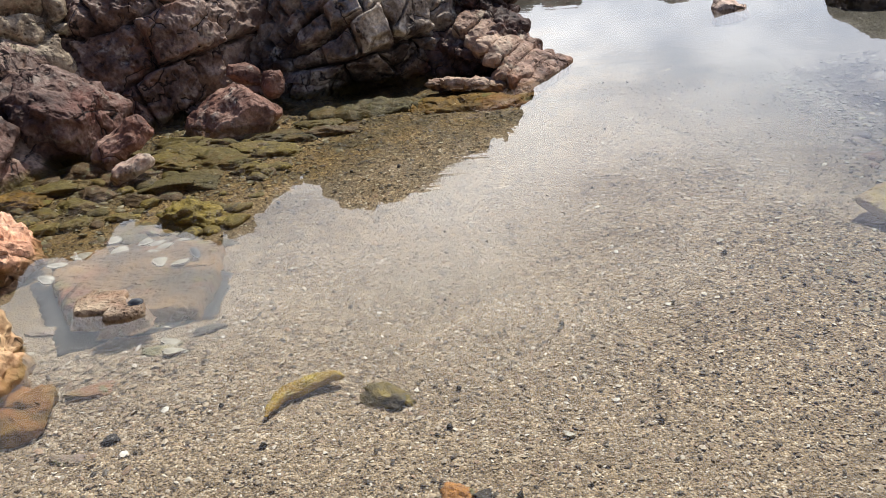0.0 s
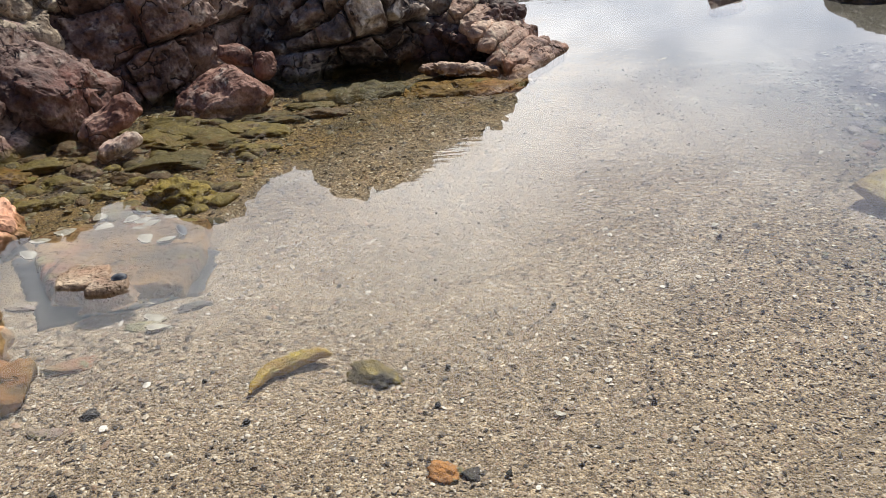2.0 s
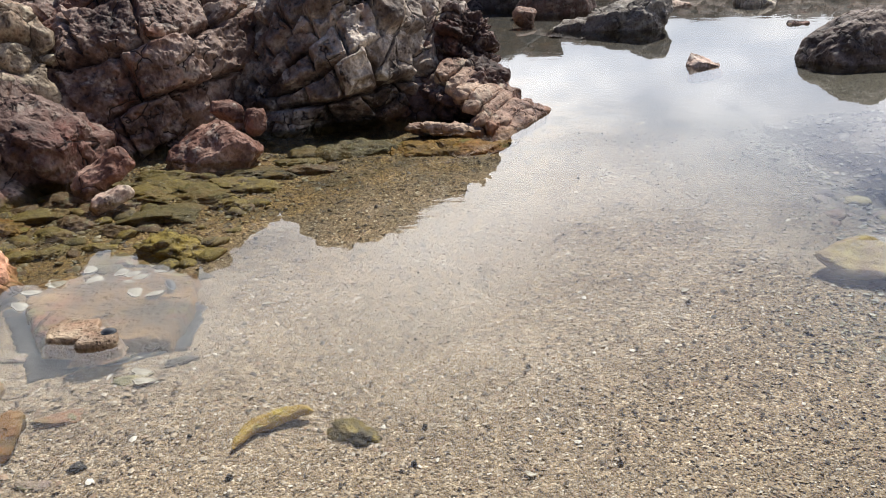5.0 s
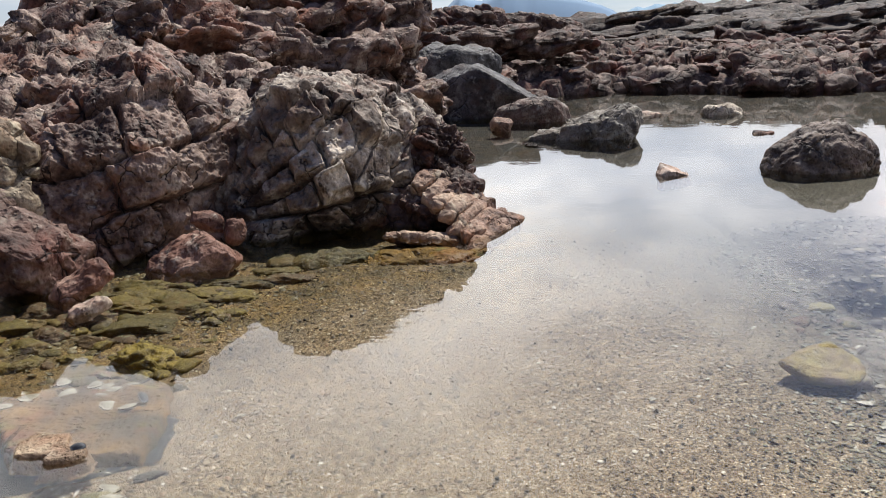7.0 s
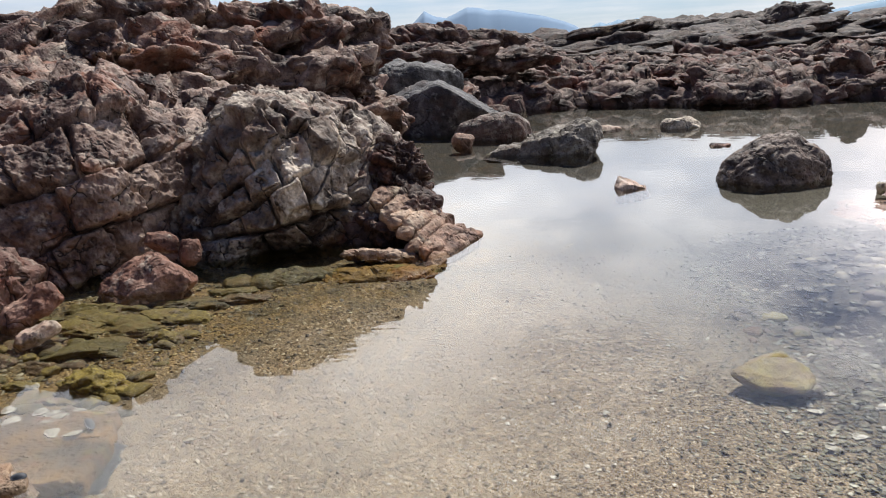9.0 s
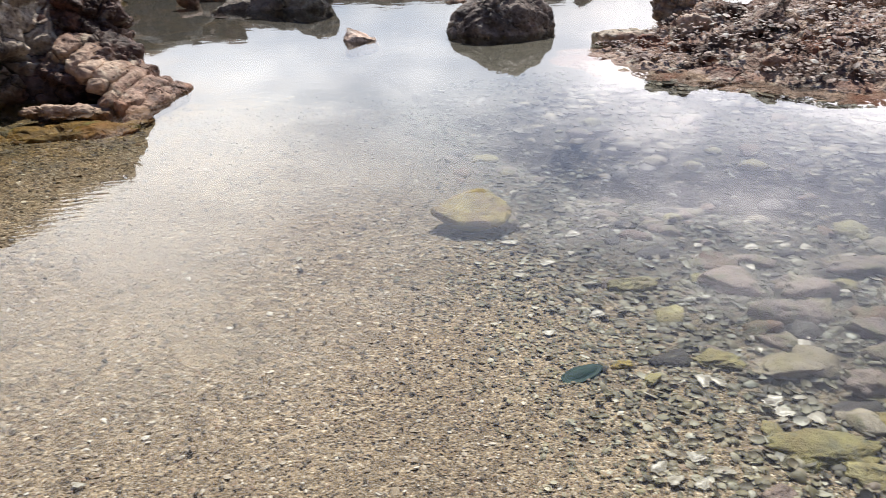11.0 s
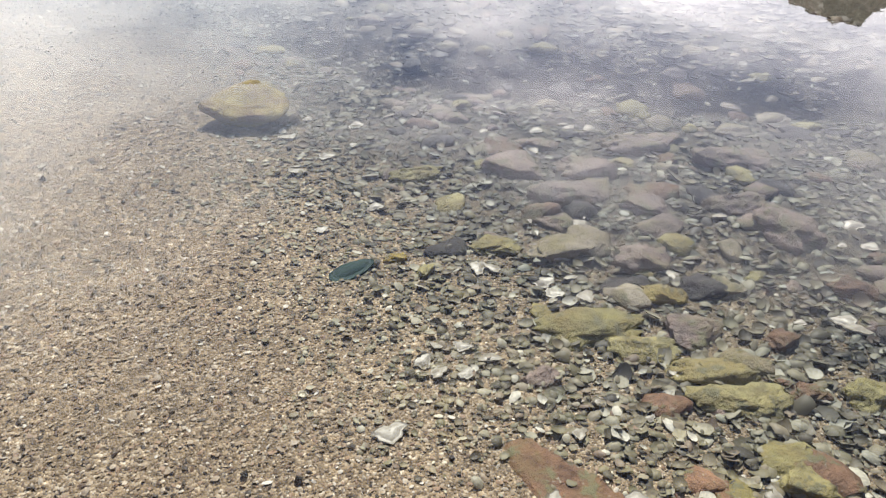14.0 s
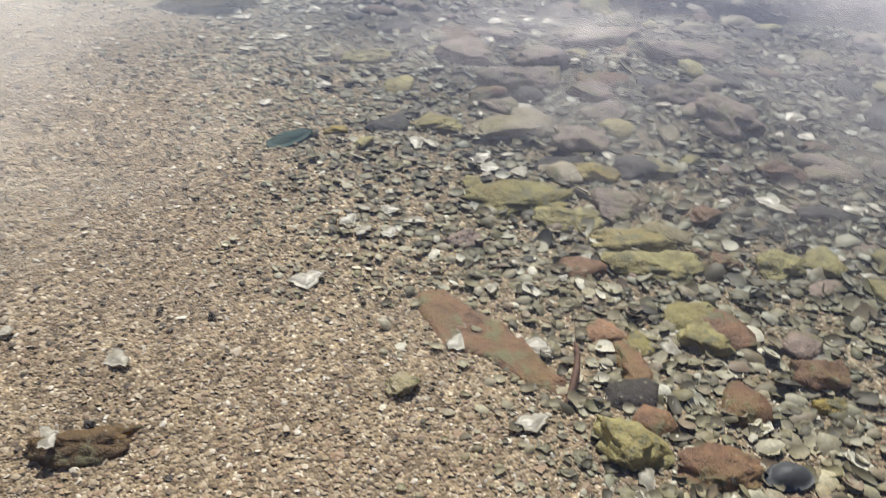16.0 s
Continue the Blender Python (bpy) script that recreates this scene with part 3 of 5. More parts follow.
def rock_shape(size, seed, level=5, boxy=0.75, lump=0.14, facets=9, cut=0.80, sets=(), joints=(), rough=0.02, pit=0.0, norm=2.6, found=None, loose=1.0, flat=0.0):
    """A rock about its middle: a boxy ball with broken faces, split by sets of joints (direction, spacing, depth, width)
    and cells (size, relief, gap), with a rough and pitted skin."""
    rng = np.random.RandomState(seed)
    d, faces = sphere(level)
    p = np.sign(d) * np.abs(d) ** boxy
    p = p / (np.abs(p) ** norm).sum(1)[:, None] ** (1 / norm)
    half = np.array(size) / 2
    v = p * half
    n = d / half
    n = n / np.linalg.norm(n, axis=1)[:, None]
    off = np.array((seed * 3.17, seed * 1.71, seed * 2.39))
    small = min(size)
    v = v + n * (fbm(v / (0.6 * max(size)) + off, seed, 3) * lump * small)[:, None]
    for k in range(facets):
        u = rng.normal(size=3)
        u /= np.linalg.norm(u)
        reach = np.linalg.norm(u * half) * (cut + 0.2 * rng.rand())
        over = np.maximum(0, v @ u - reach)
        v = v - np.outer(over * 0.9, u)
    block, parts, cracks = np.zeros(len(v), np.int64), [], 0
    for k, (way, spacing, depth, width) in enumerate(sets):
        scale = spacing
        if way[0] == "fan":  # joints that spread from one point of the face
            ahead = np.maximum(0.12, np.hypot(v[:, 0] - way[1], v[:, 2] - way[2]))
            depth = depth * smooth(0.12, 0.55, ahead)
            along, scale = np.arctan2(v[:, 2] - way[2], v[:, 0] - way[1]), spacing * ahead
        elif way[0] == "arc":  # and that ring it
            along = np.hypot(v[:, 0] - way[1], v[:, 2] - way[2])
        else:
            along = v @ (np.array(way) / np.linalg.norm(way))
        t = along / spacing + 0.32 * value_noise(v / (max(spacing, 0.3) * 2.1) + off + 3 * k, seed + k) + 0.05 * value_noise(v / 0.07 + off, seed + k + 50)
        t = t + 0.5 * k * (block % 2)
        layer = np.floor(t)
        edge = np.minimum(t - layer, 1 - t + layer) * scale
        deep = 0.30 + 0.70 * smooth(-0.35, 0.25, value_noise(v / (max(spacing, 0.3) * 1.3) + off - 7 * k, seed + 60 + k))
        cracks = np.maximum(cracks, depth * deep * np.exp(-(edge / width) ** 1.2))
        block = block * 31 + layer.astype(np.int64) * 7 + k
        parts.append((t - layer - 0.5, spacing, np.mean(depth)))
    if parts:  # every block stands a little proud and leans its own way
        one = np.ones(len(v), np.int64)
        lift = (hashed(block, one, one, seed) - 0.5) * 0.7 * parts[0][2]
        for k, (frac, spacing, depth) in enumerate(parts):
            lift = lift + (hashed(block, one * (k + 2), one, seed) - 0.5) * frac * spacing * 0.75
        v = v + n * (loose * lift - cracks)[:, None]
        if flat:  # and has broken to a plane
            ids, mine = np.unique(block, return_inverse=True)
            many = np.bincount(mine).astype(float)
            mid = np.stack([np.bincount(mine, v[:, c]) / many for c in range(3)], 1)
            up = np.stack([np.bincount(mine, n[:, c]) for c in range(3)], 1)
            up = up / np.maximum(1e-6, np.linalg.norm(up, axis=1))[:, None]
            off_plane = np.clip(((v - mid[mine]) * up[mine]).sum(1), -0.09, 0.09)
            keep = smooth(0.75, 0.95, (n * up[mine]).sum(1))  # not where a block wraps round
            v = v - up[mine] * (flat * keep * off_plane * np.exp(-cracks / 0.03))[:, None]
        if found is not None:
            found.append(block)
    for width, relief, gap in joints:
        q = v / width
        q = q + 0.25 * np.stack([value_noise(q * 1.6 + 5 * c + off, seed + c) for c in range(3)], 1)
        edge, pick = cells(q + off, seed)
        v = v + n * (relief * ((pick - 0.5) * 0.9 - 1.1 * np.exp(-edge / gap)))[:, None]
    skin = fbm(v / 0.13 + off, seed + 9, 5, 0.6) + 0.9 * (0.5 - np.abs(value_noise(v / 0.17 - off, seed + 10)) - 0.5 * np.abs(value_noise(v / 0.07 - off, seed + 11)))
    v = v + n * (skin * rough)[:, None]
    if pit:
        edge, pick = cells(v / 0.06 + off, seed + 21)
        v = v - n * (pit * (pick > 0.62) * smooth(0.08, 0.45, edge))[:, None]
    return v, faces


def thing(name, mesh, m, label, category, group="", kind=""):
    ob = new(name, mesh)
    ob.matrix_world = m
    return tagged(ob, label, category, group, kind)


def part(name, mesh, parent, m=None, label=""):
    ob = new(name, mesh)
    ob.parent = parent
    ob.matrix_basis = m or Matrix()
    return tagged(ob, label) if label else ob


def boulder(name, at, size, turn, mat, label, seed, category="boulder", group="", **shape):
    v, f = rock_shape(size, seed, **shape)
    return thing(name, mesh_of(name, v, f, mat), pose(*at, *turn), label, category, group)


# ---- ground, water, distance ----
def line_side(x, y, pts):
    """Signed distance from an open line: plus on its left-hand side."""
    best, sign = np.full(x.shape, 1e9), np.zeros(x.shape)
    for (ax, ay), (bx, by) in zip(pts, pts[1:]):
        ux, uy = bx - ax, by - ay
        t = np.clip(((x - ax) * ux + (y - ay) * uy) / (ux * ux + uy * uy), 0, 1)
        dx, dy = x - ax - t * ux, y - ay - t * uy
        d = np.hypot(dx, dy)
        s = np.sign(ux * (y - ay) - uy * (x - ax))
        near = d < best
        sign, best = np.where(near, s, sign), np.where(near, d, best)
    return best * sign


def inside(x, y, pts):
    """Distance to the edge of a closed outline: plus within, minus outside."""
    best, odd = np.full(x.shape, 1e9), np.zeros(x.shape, bool)
    for (ax, ay), (bx, by) in zip(pts, pts[1:] + pts[:1]):
        ux, uy = bx - ax, by - ay
        t = np.clip(((x - ax) * ux + (y - ay) * uy) / (ux * ux + uy * uy), 0, 1)
        best = np.minimum(best, np.hypot(x - ax - t * ux, y - ay - t * uy))
        if ay != by:
            odd ^= ((ay > y) != (by > y)) & (x < (bx - ax) * (y - ay) / (by - ay) + ax)
    return np.where(odd, best, -best)


LEDGE = [(6.2, 1.9), (4.9, 2.75), (4.1, 3.15), (3.6, 3.75), (3.0, 4.25), (2.65, 5.1), (2.5, 6.4)]


def bed(x, y):
    """Height of the pool's bed."""
    p = np.stack([x, y, np.zeros_like(x)], 1)
    z = -0.115 - 0.05 * smooth(1.6, 2.4, x) + 0.03 * smooth(3.0, 6.0, y) * smooth(2.5, 1.0, x)
    z = z + 0.012 * fbm(p / 0.7, 3, 3) + 0.02 * value_noise(p / 2.3, 8)
    side = line_side(x, y, LEDGE)
    side = side + 0.10 * fbm(p / 0.5, 61, 3)
    z = z - 0.13 * np.exp(-((side - 0.12) / 0.28) ** 2) * smooth(2.2, 2.9, x) + 0.09 * smooth(0.13, -0.13, side) * smooth(2.2, 2.9, x)
    z = z + 0.45 * smooth(0.25, -1.6, y)  # the beach on which the camera's bearer stands
    z = z - 6.0 * smooth(24, 60, np.hypot(x, y))
    return z


def grid_axis(near, far, fine, low, high):
    steps = list(np.arange(near, far + fine / 2, fine))
    s = fine
    while steps[-1] < high:
        s *= 1.3
        steps.append(steps[-1] + s)
    s = fine
    while steps[0] > low:
        s *= 1.3
        steps.insert(0, steps[0] - s)
    return np.array(steps)


def sheet(xs, ys):
    gx, gy = np.meshgrid(xs, ys)
    nx, ny = len(xs), len(ys)
    a = (np.arange(ny - 1)[:, None] * nx + np.arange(nx - 1)[None, :]).ravel()
    return gx.ravel(), gy.ravel(), np.stack([a, a + 1, a + 1 + nx, a + nx], 1)


gx, gy, gf = sheet(grid_axis(-2.6, 5.4, 0.04, -4500, 4500), grid_axis(0.2, 7.6, 0.04, -4500, 4500))
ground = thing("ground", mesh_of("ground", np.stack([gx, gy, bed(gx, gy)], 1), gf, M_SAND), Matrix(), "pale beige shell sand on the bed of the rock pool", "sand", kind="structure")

wx, wy, wf = sheet(np.array([-4500, -20, 20, 4500.0]), np.array([-4500, -20, 30, 4500.0]))
water = thing("water", mesh_of("water", np.stack([wx, wy, np.zeros_like(wx)], 1), wf, M_WATER), Matrix(), "still clear shallow water of a tide pool", "water", kind="structure")
water.visible_shadow = False


def hills(name, dist, az0, az1, heights, mat, label):
    """A far range: a ridge line swept down to the sea, with its back."""
    az = np.radians(np.linspace(az0, az1, 120))
    h = np.interp(np.linspace(0, 1, 120), np.linspace(0, 1, len(heights)), heights)
    h = h + 0.012 * max(heights) * fbm(np.stack([az * 60, az * 0, az * 0], 1), 5, 4) * (h > 0)
    rows, depth = [], [(0.0, 0.0), (0.12, 0.45), (0.22, 0.8), (0.34, 1.0), (0.6, 0.0)]
    for back, up in depth:
        r = dist * (1 + 0.25 * back)
        rows.append(np.stack([np.sin(az) * r, np.cos(az) * r, np.maximum(h * up, 0) - (2 if up == 0 else 0)], 1))
    v = np.concatenate(rows)
    k = len(az)
    a = (np.arange(len(depth) - 1)[:, None] * k + np.arange(k - 1)[None, :]).ravel()
    return thing(name, mesh_of(name, v, np.stack([a, a + 1, a + 1 + k, a + k], 1), mat), Matrix(), label, "mountain", kind="structure")


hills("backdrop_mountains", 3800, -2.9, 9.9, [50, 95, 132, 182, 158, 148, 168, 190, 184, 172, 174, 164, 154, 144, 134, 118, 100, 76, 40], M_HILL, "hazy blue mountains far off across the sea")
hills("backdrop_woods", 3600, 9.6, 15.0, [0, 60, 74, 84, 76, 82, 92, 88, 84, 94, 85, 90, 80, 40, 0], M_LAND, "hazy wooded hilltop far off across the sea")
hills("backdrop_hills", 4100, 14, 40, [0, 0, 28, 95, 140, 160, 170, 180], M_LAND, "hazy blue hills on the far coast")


# ---- rocky shores ----
def craggy(x, y, z, seed, scales, lean=(0.0, 0.0)):
    """Breaks a smooth height into tilted blocks of several sizes with open joints."""
    for k, (size, relief, gap) in enumerate(scales):
        p = np.stack([x / size + 0.35 * value_noise(np.stack([x, y, z], 1) / size, seed + 40 + k), (y + lean[1] * z) / (size * 0.6), z / (size * 0.8) + lean[0] * x / size], 1)
        edge, pick = cells(p, seed + 7 * k)
        z = z + relief * ((pick - 0.5) * 1.1 - 0.6 * np.exp(-edge / gap))
    return z


class Shore:
    """A mass of rock: height by distance from its waterline, with knolls on it, broken into blocks."""

    def __init__(self, outline, profile, seed, bumps=()):
        self.outline, self.profile, self.seed, self.bumps = outline, profile, seed, bumps

    def base(self, x, y):
        p = np.stack([x, y, np.zeros_like(x)], 1)
        raw = inside(x, y, self.outline)
        d = raw + 0.22 * fbm(p / 0.8, self.seed, 3) * smooth(3.0, 1.0, raw) + 0.5 * value_noise(p / 2.7, self.seed + 3) * smooth(0.5, 2.0, raw)
        z = np.interp(d, [a for a, b in self.profile], [b for a, b in self.profile])
        for bx, by, rx, ry, h in self.bumps:
            z = z + h * np.exp(-((x - bx) / rx) ** 2 - ((y - by) / ry) ** 2) * smooth(0.0, 0.8, d)
        return z, d

    def height(self, x, y):
        return float(self.base(np.array([x], float), np.array([y], float))[0][0])

    def build(self, name, xs, ys, scales, mat, label, lean=(0, 0), rough=0.03):
        x, y, f = sheet(xs, ys)
        z, d = self.base(x, y)
        up = smooth(-0.2, 0.6, d)
        z = np.where(d > -0.6, z + up * (craggy(x, y, z, self.seed, scales, lean) - z), z)
        v = np.stack([x, y, z], 1)
        v[:, 2] += rough * up * fbm(v / 0.16, self.seed + 30, 4, 0.55)
        v[:, 0] += rough * 1.6 * up * value_noise(v / 0.13, self.seed + 31)
        v[:, 1] += rough * 1.6 * up * value_noise(v / 0.13, self.seed + 32)
        f = f[(d > -0.7)[f].any(1)]
        used = np.unique(f)
        index = np.full(len(v), -1)
        index[used] = np.arange(len(used))
        self.ob = thing(name, mesh_of(name, v[used], index[f], mat), Matrix(), label, "rock", kind="structure")
        return self.ob


CRAGS = {}


def crag_mesh(k, level, mat):
    """One of eight broken blocks of about a metre, kept for all that look alike."""
    if (k, level, mat.name) not in CRAGS:
        v, f = rock_shape((1.0, 0.8, 0.55), 200 + k, level=level, boxy=0.8, lump=0.26, facets=8, cut=0.72,
                          sets=(((0.3, 0.2, 0.93), 0.2, 0.05, 0.015), ((0.9, 0.3, -0.2), 0.34, 0.05, 0.015)), joints=((0.22, 0.04, 0.06),), rough=0.03)
        CRAGS[k, level, mat.name] = mesh_of("rock_block", v, f, mat)
    return CRAGS[k, level, mat.name]


def crag(host, k, level, mat, at, size, turn):
    part("rock_block", crag_mesh(k, level, mat), host.ob, pose(*at, *turn) @ Matrix.Diagonal((*size, 1)))


def scatter_crags(host, count, seed, box, sizes, level, mat, dip, least=0.3, sink=0.2):
    """Loose-looking blocks bedded in a shore, larger ones higher up."""
    rng, made = random.Random(seed), 0
    while made < count:
        x, y = rng.uniform(box[0], box[1]), rng.uniform(box[2], box[3])
        if inside(np.array([x]), np.array([y]), host.outline)[0] < least:
            continue
        size = sizes[0] + (sizes[1] - sizes[0]) * rng.random() ** 2
        z = host.height(x, y) - sink * size * rng.random()
        crag(host, rng.randrange(8), level, mat, (x, y, z), (size * rng.uniform(0.9, 1.5), size * rng.uniform(0.8, 1.2), size * rng.uniform(0.6, 1.0)),
             (rng.gauss(0, 14), dip + rng.gauss(0, 12), rng.uniform(-40, 40) + rng.choice((0, 180))))
        made += 1


LEFT = [(-3.1, -4.0), (-3.0, 3.4), (-2.75, 4.6), (-2.3, 5.5), (-1.5, 6.3), (-0.6, 6.6), (0.1, 6.7), (0.35, 7.2), (0.25, 8.2), (0.0, 9.6), (-0.1, 11.6), (-0.1, 13.6), (-0.2, 15.6), (0.8, 17.4), (1.7, 18.6), (-1.0, 21.0), (-16, 21), (-16, -4)]
left = Shore(LEFT, [(-0.7, -0.5), (0, -0.12), (0.3, 0.45), (0.9, 0.90), (2.0, 1.05), (3.0, 1.35), (4.0, 1.85), (5.0, 1.9), (8, 1.6), (14, 0.6)], 11,
             [(-1.7, 11.2, 1.6, 1.1, 0.45), (-0.8, 12.8, 1.0, 1.4, 0.35), (-2.6, 11.0, 2.4, 0.9, 0.22), (-3.0, 10.6, 1.6, 1.0, 0.20), (-1.0, 11.0, 0.9, 0.8, 0.15), (-6.0, 9.8, 1.8, 2.2, -0.45)])
left.build("rock_shore_left", grid_axis(-5.0, 2.0, 0.035, -14, 2.2), grid_axis(0.0, 13.0, 0.05, -3.5, 20.5), [(1.1, 0.20, 0.10), (0.38, 0.11, 0.12), (0.14, 0.05, 0.16)], M_SHORE,
           "dark weathered craggy rock rising from the pool", (0.3, 0.3), 0.04)
FAR = [(0.8, 17.6), (1.8, 19.2), (3.8, 19.8), (5.6, 19.2), (7.2, 17.8), (9.3, 18.1), (11.5, 17.2), (14.0, 15.2), (30, 14), (30, 44), (-8, 44), (-8, 20)]
far = Shore(FAR, [(-0.7, -0.5), (0, -0.1), (0.2, 0.36), (0.8, 0.55), (2.0, 0.72), (5.0, 0.92), (8, 1.0), (12, 1.1), (20, 0.6)], 23)
far.build("rock_shore_far", grid_axis(0.5, 16.0, 0.08, -8, 29), grid_axis(15.0, 26.0, 0.08, 13, 42), [(1.9, 0.26, 0.08), (0.7, 0.17, 0.12), (0.26, 0.08, 0.16)], M_FAR,
          "dark layered rocks along the far side of the pool", (0.6, 0.5), 0.05)
REEF = [(4.36, 7.25), (4.25, 6.6), (4.3, 6.2), (4.45, 5.7), (4.8, 5.15), (5.1, 4.8), (5.9, 4.75), (6.6, 5.0), (7.8, 4.9), (9.5, 4.2), (13, 4.0), (14, 9.5), (10, 10), (7, 9.0), (5.2, 7.8)]
reef = Shore(REEF, [(-0.7, -0.3), (-0.42, -0.13), (-0.2, -0.045), (0, 0.015), (0.3, 0.12), (0.8, 0.22), (1.5, 0.36), (3.0, 0.5)], 37, [(9.2, 6.3, 0.9, 0.8, 0.7), (5.2, 7.1, 0.4, 0.35, 0.16)])
reef.build("reef", grid_axis(3.8, 8.2, 0.025, 3.5, 15), grid_axis(4.2, 8.6, 0.025, 3, 11), [(0.5, 0.12, 0.12), (0.17, 0.06, 0.15), (0.07, 0.035, 0.2)], M_REEF,
           "low ragged reef of pinkish brown shell-crusted rock", (0.2, 0.2), 0.03)

scatter_crags(left, 40, 1, (-5.5, 0.2, 7.2, 9.6), (0.2, 0.75), 5, M_SHORE, 12)
scatter_crags(left, 26, 10, (-2.2, 0.0, 9.8, 12.6), (0.7, 1.2), 4, M_SHORE, 12, 0.25, 0.1)
scatter_crags(left, 34, 9, (-5.0, 0.2, 9.6, 11.2), (0.5, 1.1), 4, M_SHORE, 12)
scatter_crags(left, 60, 2, (-8.5, 1.0, 9.4, 14.0), (0.5, 1.3), 4, M_SHORE, 12)
scatter_crags(left, 30, 12, (-2.6, 1.7, 13.6, 18.6), (0.4, 0.9), 4, M_SHORE, 6, 0.2, 0.25)
scatter_crags(far, 150, 3, (0.5, 17, 16.2, 22), (0.25, 1.3), 4, M_FAR, -10)
scatter_crags(far, 60, 4, (2.0, 22, 21.5, 27), (0.5, 1.5), 4, M_FAR, -10)
scatter_crags(far, 60, 8, (0.8, 14, 15.3, 18.6), (0.3, 1.1), 4, M_FAR, -8, 0.0)
scatter_crags(reef, 150, 5, (4.3, 8.6, 4.7, 8.6), (0.12, 0.42), 4, M_REEF, 8, 0.02, 0.3)
# blocks along the far waterline
rng = random.Random(31)
for (ax, ay), (bx, by) in zip(FAR[1:8], FAR[2:9]):
    steps = int(math.hypot(bx - ax, by - ay) / 0.42)
    for k in range(min(steps, 12)):
        x, y, size = ax + (bx - ax) * k / steps, ay + (by - ay) * k / steps + rng.uniform(0, 0.4), rng.uniform(0.45, 0.9)
        crag(far, rng.randrange(8), 3, M_FAR, (x, y, rng.uniform(0.0, 0.2)), (size * 1.3, size, size), (rng.gauss(0, 12), rng.gauss(-8, 10), rng.uniform(-30, 30)))
# the knolls on the skyline
for k, (x, y, top, sx, sy, sz, dip) in enumerate([(-3.25, 10.8, 2.42, 1.15, 0.9, 1.1, 5), (-2.55, 10.9, 2.3, 0.8, 0.8, 0.9, -10), (-1.9, 11.0, 2.15, 1.2, 1, 0.9, 12), (-1.15, 10.9, 2.22, 0.9, 0.9, 1.0, 15),
                                                 (-0.45, 11.2, 2.0, 0.9, 0.8, 0.9, 12), (-4.3, 10.5, 1.72, 1.3, 1, 1, -8), (-5.4, 10.2, 1.5, 1.5, 1.2, 1, -8)]):
    crag(left, k % 8, 5, M_SHORE, (x, y, top - 0.27 * sz), (sx, sy, sz), (0, dip, 25 * (k % 3) - 20))
for k, (x, y, top, sx, sy, sz, dip) in enumerate([(0.6, 20.2, 1.6, 2.4, 1.5, 1.1, -6), (2.2, 20.6, 1.35, 2.4, 1.5, 1.0, -8), (-1.2, 19.5, 1.8, 2.6, 1.6, 1.4, 4), (-0.6, 24.2, 2.15, 2.0, 1.6, 1.5, 8), (0.5, 24.0, 2.12, 2.2, 1.6, 1.5, 5),
                                                 (1.6, 24.3, 2.02, 2.2, 1.6, 1.5, 10), (2.6, 24.8, 1.85, 2.0, 1.6, 1.4, 8), (0.0, 23.0, 1.7, 2.4, 1.6, 1.5, -6), (1.5, 23.2, 1.6, 2.4, 1.6, 1.5, 6), (2.9, 23.4, 1.4, 2.2, 1.6, 1.4, -8)]):
    crag(far, k % 8, 5, M_FAR, (x, y, top - 0.27 * sz), (sx, sy, sz), (0, dip, 10 * (k % 3) - 10))
# the ridge: long slabs that rise to the right, one over the other
rng = random.Random(44)
RIDGE = [(0.5, 1.5), (3.0, 1.6), (4.7, 2.02), (7.1, 2.22), (9.7, 2.2), (11.5, 2.42), (13.2, 2.5), (15.0, 1.95), (17, 2.3), (20, 2.6), (26, 2.4)]
for k in range(60):
    x = 0.5 + 24.5 * k / 59
    row = k % 3
    top = float(np.interp(x, [a for a, b in RIDGE], [b for a, b in RIDGE])) - 0.42 * row + rng.uniform(-0.12, 0.05)
    y, long_, thick = 31.0 - 2.2 * row + rng.uniform(-0.3, 0.3), rng.uniform(2.2, 5.0), rng.uniform(1.0, 1.7)
    crag(far, rng.randrange(8), 4, M_RIDGE, (x * y / 31, y, top - 0.3 * thick - 0.06 * long_ / 2), (long_, 2.6, thick), (rng.gauss(0, 5), -7 + rng.gauss(0, 2.5), rng.gauss(0, 5)))

crag(far, 5, 5, M_RIDGE, (12.2, 30.4, 1.75), (2.4, 2.0, 1.9), (0, -18, 20))
crag(far, 6, 5, M_RIDGE, (13.1, 30.6, 1.95), (1.5, 1.6, 1.7), (0, 8, 50))  # the knob at the ridge's end

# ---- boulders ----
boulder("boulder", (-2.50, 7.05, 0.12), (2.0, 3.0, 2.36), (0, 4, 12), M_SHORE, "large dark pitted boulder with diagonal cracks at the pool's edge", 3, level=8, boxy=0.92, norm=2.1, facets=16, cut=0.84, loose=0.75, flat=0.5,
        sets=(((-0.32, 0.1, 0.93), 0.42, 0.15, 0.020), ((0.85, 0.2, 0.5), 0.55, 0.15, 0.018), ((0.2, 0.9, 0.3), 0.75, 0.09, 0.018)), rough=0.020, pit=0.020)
found = []
v, f = rock_shape((2.2, 2.85, 2.2), 8, level=8, boxy=0.95, norm=2.1, facets=26, cut=0.85, loose=0.5, flat=0.85,
                  sets=((("fan", -0.62, 0.02), 0.27, 0.20, 0.024), (("arc", -0.62, 0.02), 0.27, 0.16, 0.019), ((0.5, 0.55, -0.65), 0.38, 0.14, 0.019)), rough=0.018, pit=0.012, found=found)
v[:, 1] += 0.42 * smooth(0.30, -0.15, v[:, 2]) * smooth(-0.3, 0.35, v[:, 0]) * smooth(0.2, -0.4, v[:, 1])  # hollowed at the foot
